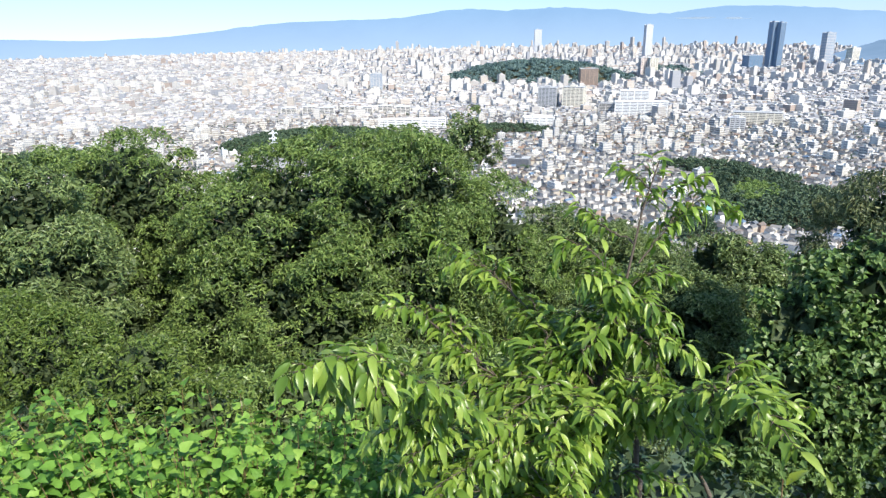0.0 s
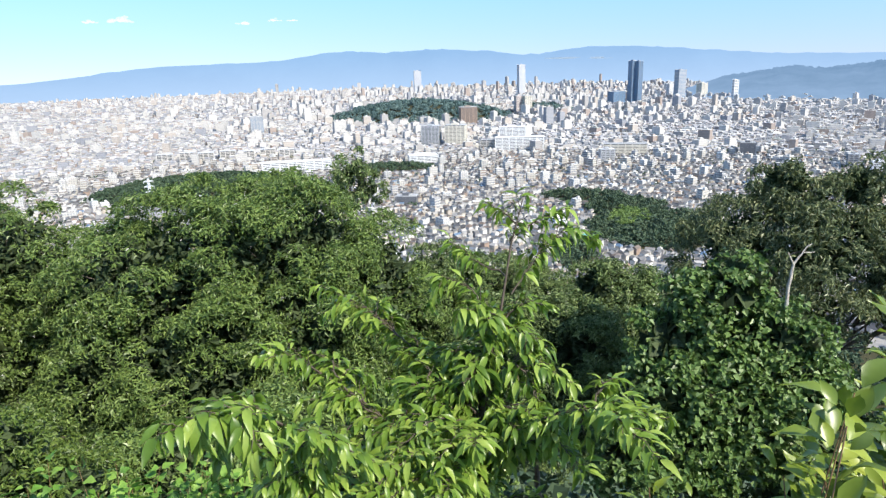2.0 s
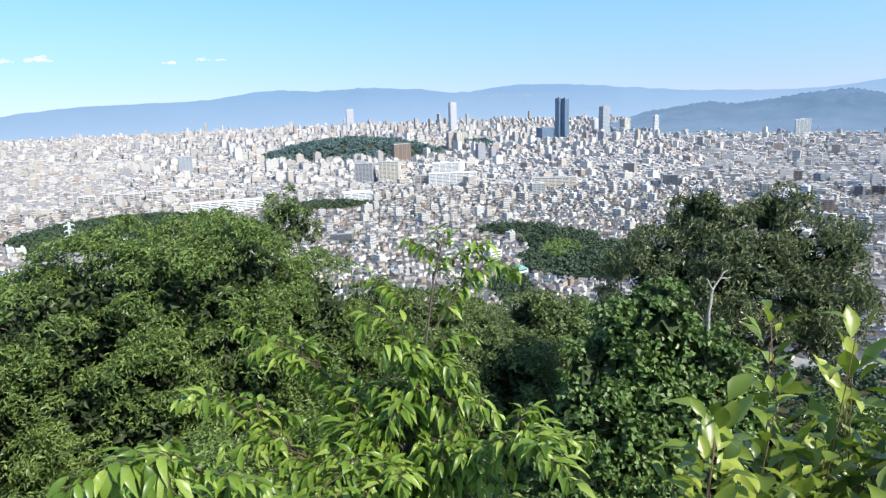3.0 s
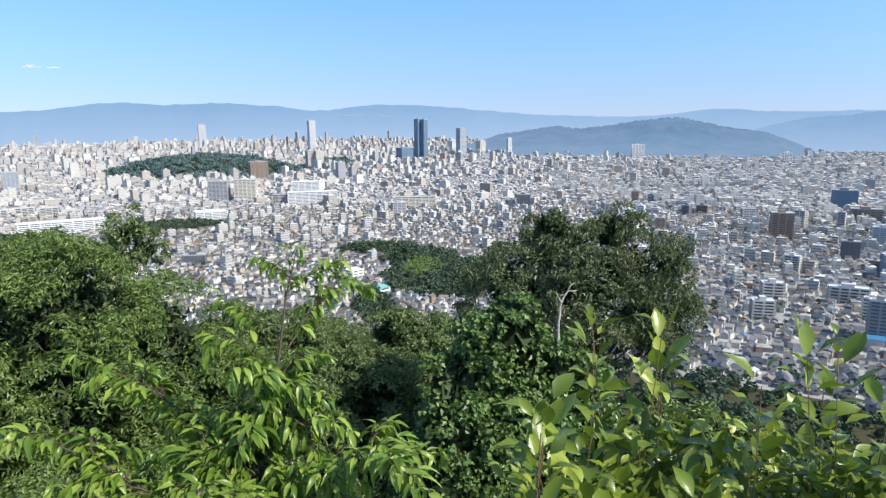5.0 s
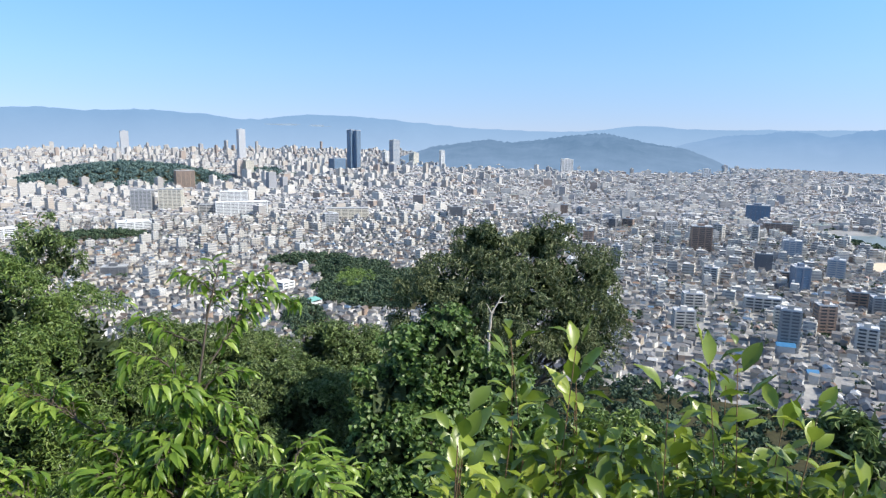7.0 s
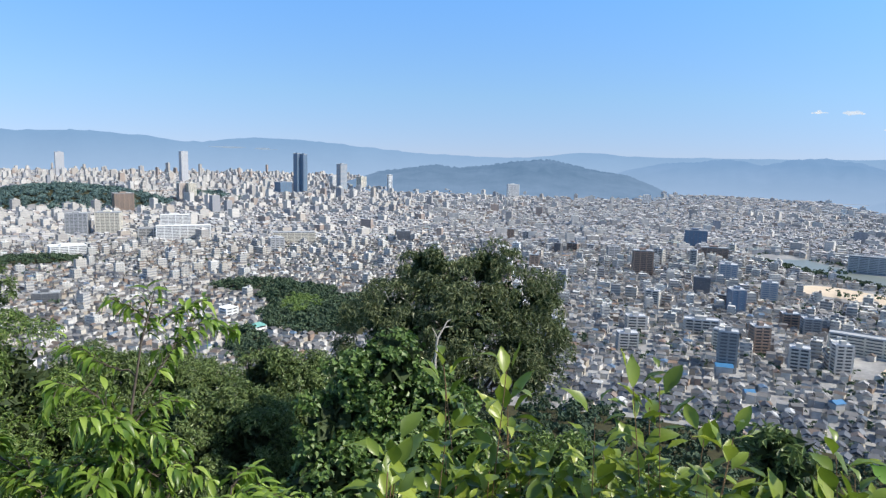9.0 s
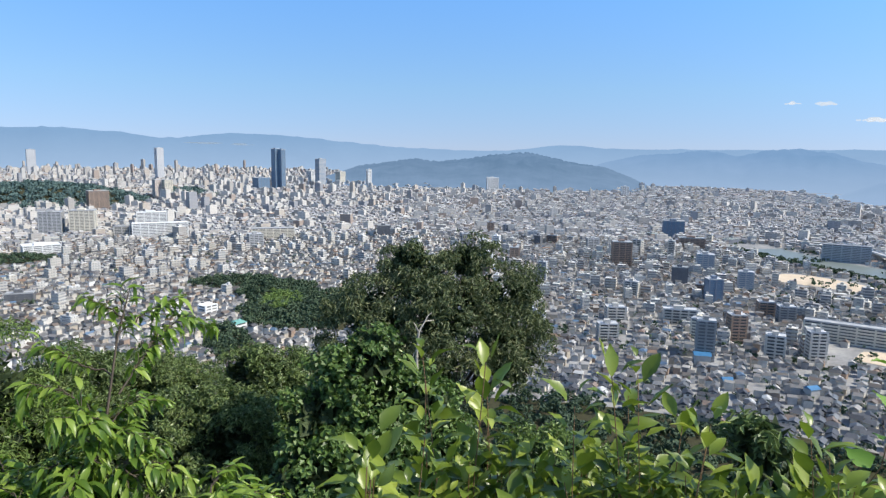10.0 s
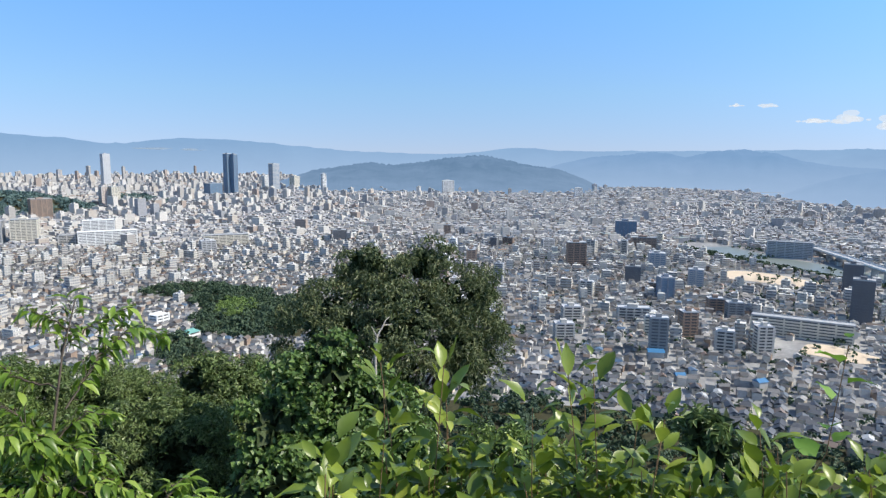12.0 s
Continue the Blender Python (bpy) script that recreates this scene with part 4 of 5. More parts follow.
def build_pylon(x, y):
    """A lattice transmission tower with three pairs of arms."""
    z = float(height(x, y))
    ob = thing("transmission_tower", x, y, z, 25, "white-grey steel lattice transmission tower on the wooded spur", "pylon")
    H, b, t = 34.0, 3.2, 0.7
    wid = lambda s: b + (t - b) * min(1.0, s / 0.85) ** 0.6
    for sx, sy in ((-1, -1), (1, -1), (1, 1), (-1, 1)):
        pts = [(sx * wid(s), sy * wid(s), s * H) for s in np.linspace(0, 1, 9)]
        part("leg", tubes("leg", [(pts, [0.45] * 9, 5)], M_STEEL), None, ob)
    levels = np.linspace(0, 1, 9)
    for s0, s1 in zip(levels[:-1], levels[1:]):
        lines = []
        for k in range(4):
            c = [(-1, -1), (1, -1), (1, 1), (-1, 1), (-1, -1)]
            p, q = c[k], c[k + 1]
            lines.append(([(p[0] * wid(s0), p[1] * wid(s0), s0 * H), (q[0] * wid(s1), q[1] * wid(s1), s1 * H)], [0.28] * 2, 4))
            lines.append(([(q[0] * wid(s0), q[1] * wid(s0), s0 * H), (p[0] * wid(s1), p[1] * wid(s1), s1 * H)], [0.28] * 2, 4))
        part("brace", tubes("brace", lines, M_STEEL), None, ob)
    for s in (0.52, 0.70, 0.88):
        for sg in (-1, 1):
            tip = (sg * 5.2, 0, s * H + 0.4)
            lines = [([(sg * wid(s), yy * wid(s), s * H + dz), tip], [0.4, 0.3], 4) for yy in (-1, 1) for dz in (0, 1.9)]
            arm = part("arm", tubes("arm", lines, M_STEEL), None, ob)
            part("insulator", tubes("insulator", [([tip, (tip[0], 0, tip[2] - 2)], [0.22, 0.22], 6)], M_WHITE), None, arm)


build_pylon(-228, 795)


# ---- woods at a distance ----
def crowns(name, pts, radius, label, seed, clumps=46, leaf=0.9, mat=None):
    """Many tree crowns, each a heap of leafy clumps round a domed outline, in one object."""
    g = np.random.default_rng(seed)
    n = len(pts)
    R = radius * g.uniform(0.55, 1.4, n)
    pts = pts + np.stack([pts[:, 0] * 0, pts[:, 0] * 0, g.normal(0, radius * 0.28, n)], 1)
    d = g.normal(0, 1, (n, clumps, 3))
    d /= np.linalg.norm(d, axis=2)[..., None]
    d[..., 2] = np.abs(d[..., 2]) * 1.0 - 0.25
    rad = R[:, None] * g.uniform(0.62, 1.08, (n, clumps))
    c = pts[:, None, :] + d * rad[..., None] * np.array([1, 1, 0.95])
    nrm = d + g.normal(0, 0.65, d.shape)
    nrm /= np.linalg.norm(nrm, axis=2)[..., None]
    ref = g.normal(0, 1, d.shape)
    u = np.cross(nrm, ref)
    u /= np.linalg.norm(u, axis=2)[..., None]
    v = np.cross(nrm, u)
    sz = (leaf * R / radius)[:, None, None] * g.uniform(0.6, 1.3, (n, clumps, 1))
    quad = np.stack([c - u * sz, c - v * sz * 0.8 - nrm * sz * 0.3, c + u * sz, c + v * sz * 0.8 - nrm * sz * 0.3], 2)
    V = quad.reshape(-1, 3)
    b = (np.arange(n * clumps) * 4)[:, None]
    tri = np.concatenate([b + np.array([[0, 1, 2]]), b + np.array([[0, 2, 3]])])
    return tagged(new(name, mesh_from(name, V, [tri], [mat or M_WOOD_FAR])), label, "trees", kind="stuff")


def scatter_mound(m, spacing, seed, lift):
    g = np.random.default_rng(seed)
    cx, cy, a, b, turn, h = m
    n = int(math.pi * a * b / spacing ** 2)
    rho, th = np.sqrt(g.random(n)), g.uniform(0, 2 * math.pi, n)
    u, v = a * rho * np.cos(th), b * rho * np.sin(th)
    c, s = math.cos(radians(turn)), math.sin(radians(turn))
    x, y = cx + u * c - v * s, cy + u * s + v * c
    return np.stack([x, y, height(x, y) + lift], 1)


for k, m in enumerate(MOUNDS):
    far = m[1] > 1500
    # far mounds take the canopy with haze in its colour
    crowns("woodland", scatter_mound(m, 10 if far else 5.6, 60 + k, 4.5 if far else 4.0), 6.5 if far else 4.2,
           "dark green mixed woodland on a low hill", 80 + k, 24 if far else 46, 2.6 if far else 1.0, M_WOOD_HAZE if far else None)


crowns("bamboo_grove", scatter_mound((258, 580, 19, 40, -24, 0), 3.4, 71, 6.0), 2.6, "lighter green bamboo grove among the dark wood", 91, 70, 0.55, M_BAMBOO)


def hillside_woods():
    g = np.random.default_rng(33)
    r = np.concatenate([np.sqrt(g.uniform(60 ** 2, 410 ** 2, 4300)), g.uniform(19, 60, 500)])
    az = np.radians(g.uniform(-45, 88, 4800))
    x, y = r * np.sin(az), r * np.cos(az)
    inside = r < foot_of(np.degrees(az)) - 1
    r, x, y = r[inside], x[inside], y[inside]
    near = r < 60
    crowns("woodland", np.stack([x, y, height(x, y) + 2.2], 1)[~near], 3.2, "green scrub woodland on the lower hillside", 34, 34, 1.0)
    crowns("woodland", np.stack([x, y, height(x, y) + 0.9], 1)[near], 1.7, "low green scrub on the upper hillside", 37, 80, 0.33)
    # street trees and gardens
    x, y = g.uniform(-600, 1100, 15000), g.uniform(90, 1300, 15000)
    rr = np.hypot(x, y)
    ok = (rr > 375) & (rr < 1250) & (lattice_noise(x / 60, y / 60, 4) > 0.6)
    x, y = x[ok], y[ok]
    crowns("garden_trees", np.stack([x, y, height(x, y) + 2.6], 1), 2.3, "small garden and street trees between the houses", 35, 14, 1.0)
    # trees along the river
    s = g.uniform(0, 6, 260)
    line = np.array(RIVER, float)
    px = np.interp(s, np.arange(len(line)), line[:, 0]) - 49 + g.normal(0, 3, 260)
    py = np.interp(s, np.arange(len(line)), line[:, 1]) + g.normal(0, 8, 260)
    crowns("riverside_trees", np.stack([px, py, 3 + px * 0], 1), 4.0, "row of dark green trees along the river bank", 36, 40, 1.3)


hillside_woods()


# ---- trees and shrubs on the hilltop ----
def leaf_cloud(name, P, D, N, length, width, mat, seed, curl=0.25):
    """Many leaves in one mesh: P bases, D the way each points, N its upper side. Each is a folded, drooping blade."""
    g = np.random.default_rng(seed)
    n = len(P)
    D = D / (np.linalg.norm(D, axis=1)[:, None] + 1e-9)
    S = np.cross(D, N)
    S /= np.linalg.norm(S, axis=1)[:, None] + 1e-9
    N = np.cross(S, D)
    L = (length * g.uniform(0.65, 1.2, n))[:, None]
    W = L * (width / length) * 0.5
    mid = P + D * L * 0.45
    tip = P + D * L - N * L * curl
    V = np.stack([P, mid - S * W + N * W * 0.35, tip, mid + S * W + N * W * 0.35], 1).reshape(-1, 3)
    b = (np.arange(n) * 4)[:, None]
    tri = np.concatenate([b + np.array([[0, 2, 1]]), b + np.array([[0, 3, 2]])])
    return mesh_from(name, V, [tri], [mat])


def lobe_points(lobes, clusters, g, clump, gap):
    """Leaf clusters gathered in clumps over a set of ellipsoids, with ragged outline and dark gaps between the clumps."""
    L = np.array(lobes, float)
    area = L[:, 3] * L[:, 4] + L[:, 4] * L[:, 5] + L[:, 3] * L[:, 5]
    each = int(np.clip(46 * (clump / 0.5) ** 1.6, 14, 70))
    k = int(clusters * 1.65 / each)
    pick = g.choice(len(lobes), k, p=area / area.sum())
    d = g.normal(0, 1, (k, 3))
    d[:, 2] += 0.25
    d /= np.linalg.norm(d, axis=1)[:, None]
    rho = np.where(g.random(k) < 0.8, g.uniform(0.86, 1.03, k), g.uniform(0.45, 0.86, k)) + (g.random(k) < 0.06) * 0.12
    hollow = lattice_noise(d[:, 0] * 2.6 + pick * 3.7, d[:, 1] * 2.6 + d[:, 2] * 2.1, 12)
    rho = rho - 0.22 * np.clip(0.42 - hollow, 0, 1) / 0.42
    C = L[pick, :3] + d * L[pick, 3:6] * rho[:, None]
    # a clump buried in another lobe is left out
    buried = np.zeros(k, bool)
    for l in L:
        buried |= (((C - l[:3]) / l[3:6]) ** 2).sum(1) < gap
    keep = ~buried | (g.random(k) < 0.25)
    C, d = C[keep], d[keep]
    k = len(C)
    R = clump * g.uniform(0.55, 1.35, k)
    e = g.normal(0, 0.8, (k, each, 3)) + d[:, None] * 0.55 + np.array([0, 0, 0.7])
    e /= np.linalg.norm(e, axis=2)[..., None]
    P = C[:, None] + e * (R[:, None] * g.uniform(0.72, 1.05, (k, each)))[..., None] * np.array([1.1, 1.1, 0.8])
    return P.reshape(-1, 3), e.reshape(-1, 3)


def build_tree(name, base, lobes, clusters, per, length, width, mat, label, seed, trunk=0.12, droop=0.1, gap=0.5, bark=None, clump=0.42, core=0.72, category="tree"):
    """A tree: trunk and limbs to each lobe of the crown, and a crown of leaf clusters."""
    g = np.random.default_rng(seed)
    bx, by = base
    bz = float(height(bx, by))
    ob = thing(name, bx, by, bz, 0, label, category, "hilltop trees")
    o = np.array([bx, by, bz])
    bark = bark or M_BARK
    top = max(lobes, key=lambda l: l[2])
    fork = o + (np.array(top[:3]) - o) * np.array([0.35, 0.35, 0.55])
    stem = bend(o - [0, 0, 0.3], fork, wob=0.03, n=7, gen=g)
    part("trunk", tubes("trunk", [(stem - o, np.linspace(trunk, trunk * 0.65, 7), 9)], bark), None, ob)
    twigs = []
    for l in lobes:
        c = np.array(l[:3])
        main = bend(stem[4] if c[2] < fork[2] else fork, c, 0.05, 0.05, 7, g)
        part("branch", tubes("branch", [(main - o, np.linspace(trunk * 0.5, trunk * 0.16, 7), 6)], bark), None, ob)
        for _ in range(9):
            d = g.normal(0, 1, 3)
            d /= np.linalg.norm(d)
            e = c + d * np.array(l[3:6]) * 0.95
            twigs.append((bend(main[int(g.integers(2, 7))], e, 0.06, 0.07, 6, g) - o, np.linspace(trunk * 0.2, trunk * 0.05, 6), 4))
    part("twig", tubes("twig", twigs, bark), None, ob)["kind"] = "stuff"
    P, d = lobe_points(lobes, clusters, g, clump, gap)
    n = len(P)
    Q = np.repeat(P, per, 0) + g.normal(0, length * 0.35, (n * per, 3))
    out = np.repeat(d, per, 0)
    ax = out * 0.7 + np.array([0, 0, 0.35]) + g.normal(0, 0.12, out.shape)
    D = ax * 0.2 + g.normal(0, 0.75, out.shape)
    D -= ax * (D * ax).sum(1)[:, None] * 0.5
    D[:, 2] -= droop
    N = ax + g.normal(0, 0.35, out.shape)
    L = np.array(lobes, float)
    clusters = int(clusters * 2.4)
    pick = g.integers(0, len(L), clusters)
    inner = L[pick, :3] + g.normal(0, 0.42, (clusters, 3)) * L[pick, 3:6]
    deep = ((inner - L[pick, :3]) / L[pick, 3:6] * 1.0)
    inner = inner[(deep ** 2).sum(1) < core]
    # larger dark-painted leaves fill the crown and stand for its inner shade
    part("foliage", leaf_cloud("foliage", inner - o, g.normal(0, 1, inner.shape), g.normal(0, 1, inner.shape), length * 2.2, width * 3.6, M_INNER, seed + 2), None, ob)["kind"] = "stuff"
    me = leaf_cloud("crown", Q - o, D, N, length, width, mat, seed + 1)
    tagged(part("crown", me, None, ob), kind="stuff")
    return ob


OAKLABEL = "dense round evergreen oak with glossy dark leaves"
build_tree("oak_tree", (-2.2, 14.6), [(-2.8, 14.6, 145.75, 2.2, 2.0, 1.95), (-4.5, 14.3, 145.5, 1.55, 1.6, 1.5), (-1.2, 14.8, 145.9, 1.75, 1.7, 1.6), (0.3, 15.0, 145.0, 1.3, 1.5, 1.45), (-5.0, 13.6, 143.9, 1.35, 1.4, 1.4),
                                      (-3.0, 13.0, 144.0, 1.8, 1.4, 1.6), (-1.0, 13.5, 144.2, 1.8, 1.5, 1.6), (1.2, 15.2, 143.8, 1.3, 1.5, 1.3), (-3.6, 12.9, 142.7, 1.7, 1.3, 1.3), (-1.6, 12.9, 142.6, 1.7, 1.3, 1.3)],
           14500, 8, 0.112, 0.038, M_OAK, OAKLABEL, 101, 0.2, clump=0.52)
build_tree("slender_tree", (0.2, 19.2), [(0.1, 18.8, 147.2, 0.6, 0.5, 0.5), (0.5, 18.9, 146.6, 0.6, 0.5, 0.5), (-0.3, 18.8, 146.5, 0.5, 0.5, 0.5), (0.0, 18.8, 145.5, 0.7, 0.5, 0.7)], 360, 6, 0.13, 0.05,
           M_OAKDARK, "slender thin-leaved tree top beside the oak", 103, 0.06, clump=0.2, core=0.2)
build_tree("oak_tree", (-9.2, 17.2), [(-6.1, 16.0, 144.4, 1.3, 1.3, 1.4), (-8.4, 16.4, 145.9, 1.9, 1.7, 1.4), (-10.4, 16.8, 145.2, 1.8, 1.6, 1.6), (-7.0, 16.6, 144.6, 1.8, 1.6, 1.6), (-9.0, 15.6, 143.6, 2.4, 1.6, 1.9),
                                      (-6.4, 15.6, 143.0, 1.8, 1.5, 1.6)], 6400, 8, 0.118, 0.042, M_OAK, "broad evergreen oak with lighter leaf clumps", 105, 0.16, clump=0.5)
build_tree("oak_tree", (-9.6, 12.9), [(-9.4, 12.6, 146.2, 1.7, 1.4, 1.3), (-8.6, 12.2, 145.0, 1.6, 1.3, 1.4), (-10.6, 12.5, 145.2, 1.5, 1.3, 1.5), (-8.0, 12.0, 143.8, 1.5, 1.3, 1.4)],
           4400, 8, 0.118, 0.042, M_OAKDARK, "dark evergreen oak at the edge of the wood", 107, 0.14, clump=0.45)
build_tree("scrub_oak", (-5.8, 8.9), [(-6.1, 8.6, 145.5, 0.9, 0.8, 0.6), (-4.8, 8.6, 144.8, 0.9, 0.8, 0.6), (-6.9, 8.8, 145.4, 0.9, 0.8, 0.8), (-5.4, 8.0, 144.6, 1.2, 0.9, 0.8), (-4.2, 7.9, 144.2, 0.9, 0.8, 0.7)],
           3400, 7, 0.075, 0.03, M_LIGHT, "light green scrub below the oaks", 109, 0.07, clump=0.26)
build_tree("scrub_oak", (-3.5, 6.4), [(-3.5, 6.2, 146.35, 0.6, 0.5, 0.5), (-3.1, 6.2, 145.9, 0.7, 0.5, 0.5), (-4.0, 6.3, 145.8, 0.7, 0.5, 0.6)],
           1500, 7, 0.06, 0.028, M_LIGHT, "bright green bush on the slope", 111, 0.04, category="bush", clump=0.16)
build_tree("scrub_oak", (-1.9, 7.7), [(-1.9, 7.4, 145.1, 1.0, 0.8, 0.7), (-0.9, 7.6, 145.2, 1.0, 0.8, 0.8), (-2.9, 7.4, 144.9, 0.9, 0.8, 0.7), (0.1, 7.6, 145.2, 1.0, 0.8, 0.8),
                                      (0.9, 7.4, 145.2, 0.9, 0.7, 0.8)], 3600, 7, 0.09, 0.04, M_OAK, "low scrub oak on the slope", 113, 0.06, category="bush", clump=0.24)
build_tree("oak_tree", (2.3, 17.6), [(2.2, 17.0, 143.95, 1.5, 1.4, 1.2), (3.6, 17.0, 143.65, 1.4, 1.3, 1.2), (4.9, 17.2, 143.25, 1.3, 1.3, 1.2), (1.8, 16.2, 142.65, 1.6, 1.2, 1.4), (3.6, 16.2, 142.25, 1.7, 1.2, 1.4)],
           5200, 8, 0.11, 0.038, M_OAKDARK, "dull dark oak with fine leaves on the slope", 115, 0.12, clump=0.4)
build_tree("scrub_oak", (4.2, 13.3), [(3.3, 13.1, 143.90, 1.2, 1.1, 1.1), (4.6, 13.2, 143.80, 1.2, 1.1, 1.1), (5.5, 13.6, 143.70, 1.0, 1.0, 1.0), (4.0, 12.4, 142.70, 1.5, 1.0, 1.1), (5.2, 12.6, 142.50, 1.4, 1.0, 1.1),
                                      (2.4, 12.8, 142.60, 1.2, 1.0, 1.2)], 4800, 8, 0.10, 0.04, M_OAKDARK, "grey-green scrub oak with fine twigs", 117, 0.09, clump=0.3)
build_tree("oak_tree", (6.6, 15.2), [(6.1, 14.9, 144.45, 0.8, 0.8, 0.7), (7.0, 15.0, 144.05, 0.9, 0.9, 0.8), (6.4, 14.4, 143.35, 1.2, 0.9, 0.9)], 1600, 8, 0.11, 0.045,
           M_OAKDARK, "small oak rising behind the scrub", 119, 0.07, clump=0.28)
build_tree("ivy_clad_tree", (4.5, 7.5), [(4.75, 7.25, 147.25, 0.35, 0.3, 0.28), (4.4, 7.3, 147.0, 0.45, 0.4, 0.35), (3.6, 7.0, 145.9, 0.5, 0.4, 0.5), (3.4, 6.8, 145.3, 0.6, 0.5, 0.6), (5.3, 7.0, 146.6, 0.45, 0.4, 0.4), (5.5, 6.8, 145.9, 0.5, 0.4, 0.5), (4.0, 7.3, 146.55, 0.5, 0.4, 0.4), (4.8, 7.2, 146.5, 0.5, 0.4, 0.45), (4.3, 7.0, 146.0, 0.75, 0.5, 0.6), (4.9, 6.9, 145.6, 0.8, 0.5, 0.7),
                                         (4.0, 6.9, 145.2, 0.8, 0.5, 0.7)], 3600, 5, 0.085, 0.07, M_ROUND, "tree overgrown with glossy round-leaved creeper", 121, 0.08, 0.25, clump=0.2, core=0.5)
build_tree("olive_tree", (7.9, 10.4), [(7.2, 9.9, 148.0, 0.5, 0.45, 0.35), (8.3, 9.6, 147.95, 0.4, 0.4, 0.35), (9.3, 9.0, 147.3, 0.45, 0.4, 0.4), (9.0, 8.9, 146.0, 0.6, 0.5, 0.5), (7.6, 9.8, 147.4, 1.0, 0.9, 0.6), (8.6, 9.5, 147.2, 0.9, 0.8, 0.7), (6.6, 10.1, 147.0, 0.9, 0.8, 0.7), (7.5, 9.4, 146.8, 1.3, 0.9, 0.8), (8.8, 9.1, 146.4, 0.8, 0.7, 0.7),
                                       (6.1, 10.0, 146.3, 0.7, 0.7, 0.6), (7.2, 9.3, 145.9, 1.3, 0.8, 0.7)], 3900, 8, 0.10, 0.032, M_BROWNISH,
           "spreading tree with drooping dull olive-brown leaves", 123, 0.12, 0.5, clump=0.27, core=0.3)
build_tree("scrub_oak", (7.2, 6.0), [(6.9, 6.0, 145.2, 0.9, 0.8, 0.8), (7.8, 5.6, 144.8, 0.9, 0.8, 0.8), (6.0, 6.4, 145.0, 0.9, 0.8, 0.8), (5.6, 6.3, 144.4, 1.1, 0.8, 0.8)], 2600, 7, 0.09, 0.04,
           M_OAK, "low green scrub on the slope", 125, 0.05, category="bush", clump=0.22)


def build_dead_branch():
    ob = thing("dead_branch", 5.2, 6.9, 146.0, 0, "bleached forked dead branch above the creeper", "branch")
    o = np.array([5.2, 6.9, 146.0])
    a, b, c = (5.17, 6.86, 147.35), (5.20, 6.85, 147.62), (5.40, 6.84, 147.86)
    lines = [(bend((5.2, 6.95, 145.8), a, 0, 0.02, 6) - o, np.linspace(0.03, 0.02, 6), 6), (bend(a, b, 0, 0.05, 5) - o, np.linspace(0.02, 0.016, 5), 6),
             (bend(b, c, 0.05, 0.05, 5) - o, np.linspace(0.015, 0.006, 5), 5), (bend(b, (5.10, 6.84, 147.78), 0.05, 0.05, 5) - o, np.linspace(0.014, 0.005, 5), 5),
             (bend((5.3, 6.84, 147.76), (5.44, 6.83, 147.76), 0.05, 0.05, 4) - o, np.linspace(0.009, 0.004, 4), 4)]
    part("branch", tubes("branch", lines, M_DEAD), None, ob)


build_dead_branch()


def blade(length, width, fold, curl, mat, name="leaf", belly=0.45, rows=5):
    """One leaf along +y, upper side +z: pointed, folded at the midrib, drooping to the tip."""
    V, F = [], []
    for k in range(rows + 1):
        s = k / rows
        half = width / 2 * (math.sin(math.pi * s ** (math.log(0.5) / math.log(belly))) ** 1.1 if 0 < s < 1 else 0.0)
        y, z = length * s * (1 - 0.25 * curl * s), -length * curl * s * s
        wave = 0.06 * width * math.sin(s * 17)
        V += [(-half, y, z + fold * half + wave), (0, y, z), (half, y, z + fold * half - wave)]
    for k in range(rows):
        a = 3 * k
        F += [(a, a + 1, a + 4, a + 3), (a + 1, a + 2, a + 5, a + 4)]
    return np.array(V), np.array(F)


def place_leaves(ob, o, items, shapes, mat_one, mat_many, limit=300):
    """Leaves on a plant: the first ones as pieces of their own, the rest as one mesh. items: base, way, up, scale, shape."""
    metas = [mesh_from("leaf", v, [f], [mat_one], smooth=True) for v, f in shapes]
    vs, fs, n = [], [], 0
    for k, (p, d, up, s, q) in enumerate(items):
        d = Vector(d).normalized()
        x = d.cross(Vector(up)).normalized()
        m = Matrix((x, d, x.cross(d))).transposed().to_4x4()
        m.translation = Vector(p) - Vector(o)
        m = m @ Matrix.Scale(s, 4)
        if k < limit:
            part("leaf", metas[q], None, ob).matrix_basis = m
        else:
            v, f = shapes[q]
            a = np.array(m)
            vs.append(v @ a[:3, :3].T + a[:3, 3])
            fs.append(f + n)
            n += len(v)
    if vs:
        tagged(part("foliage", mesh_from("foliage", np.concatenate(vs), [np.concatenate(fs)], [mat_many], smooth=True), None, ob), kind="stuff")


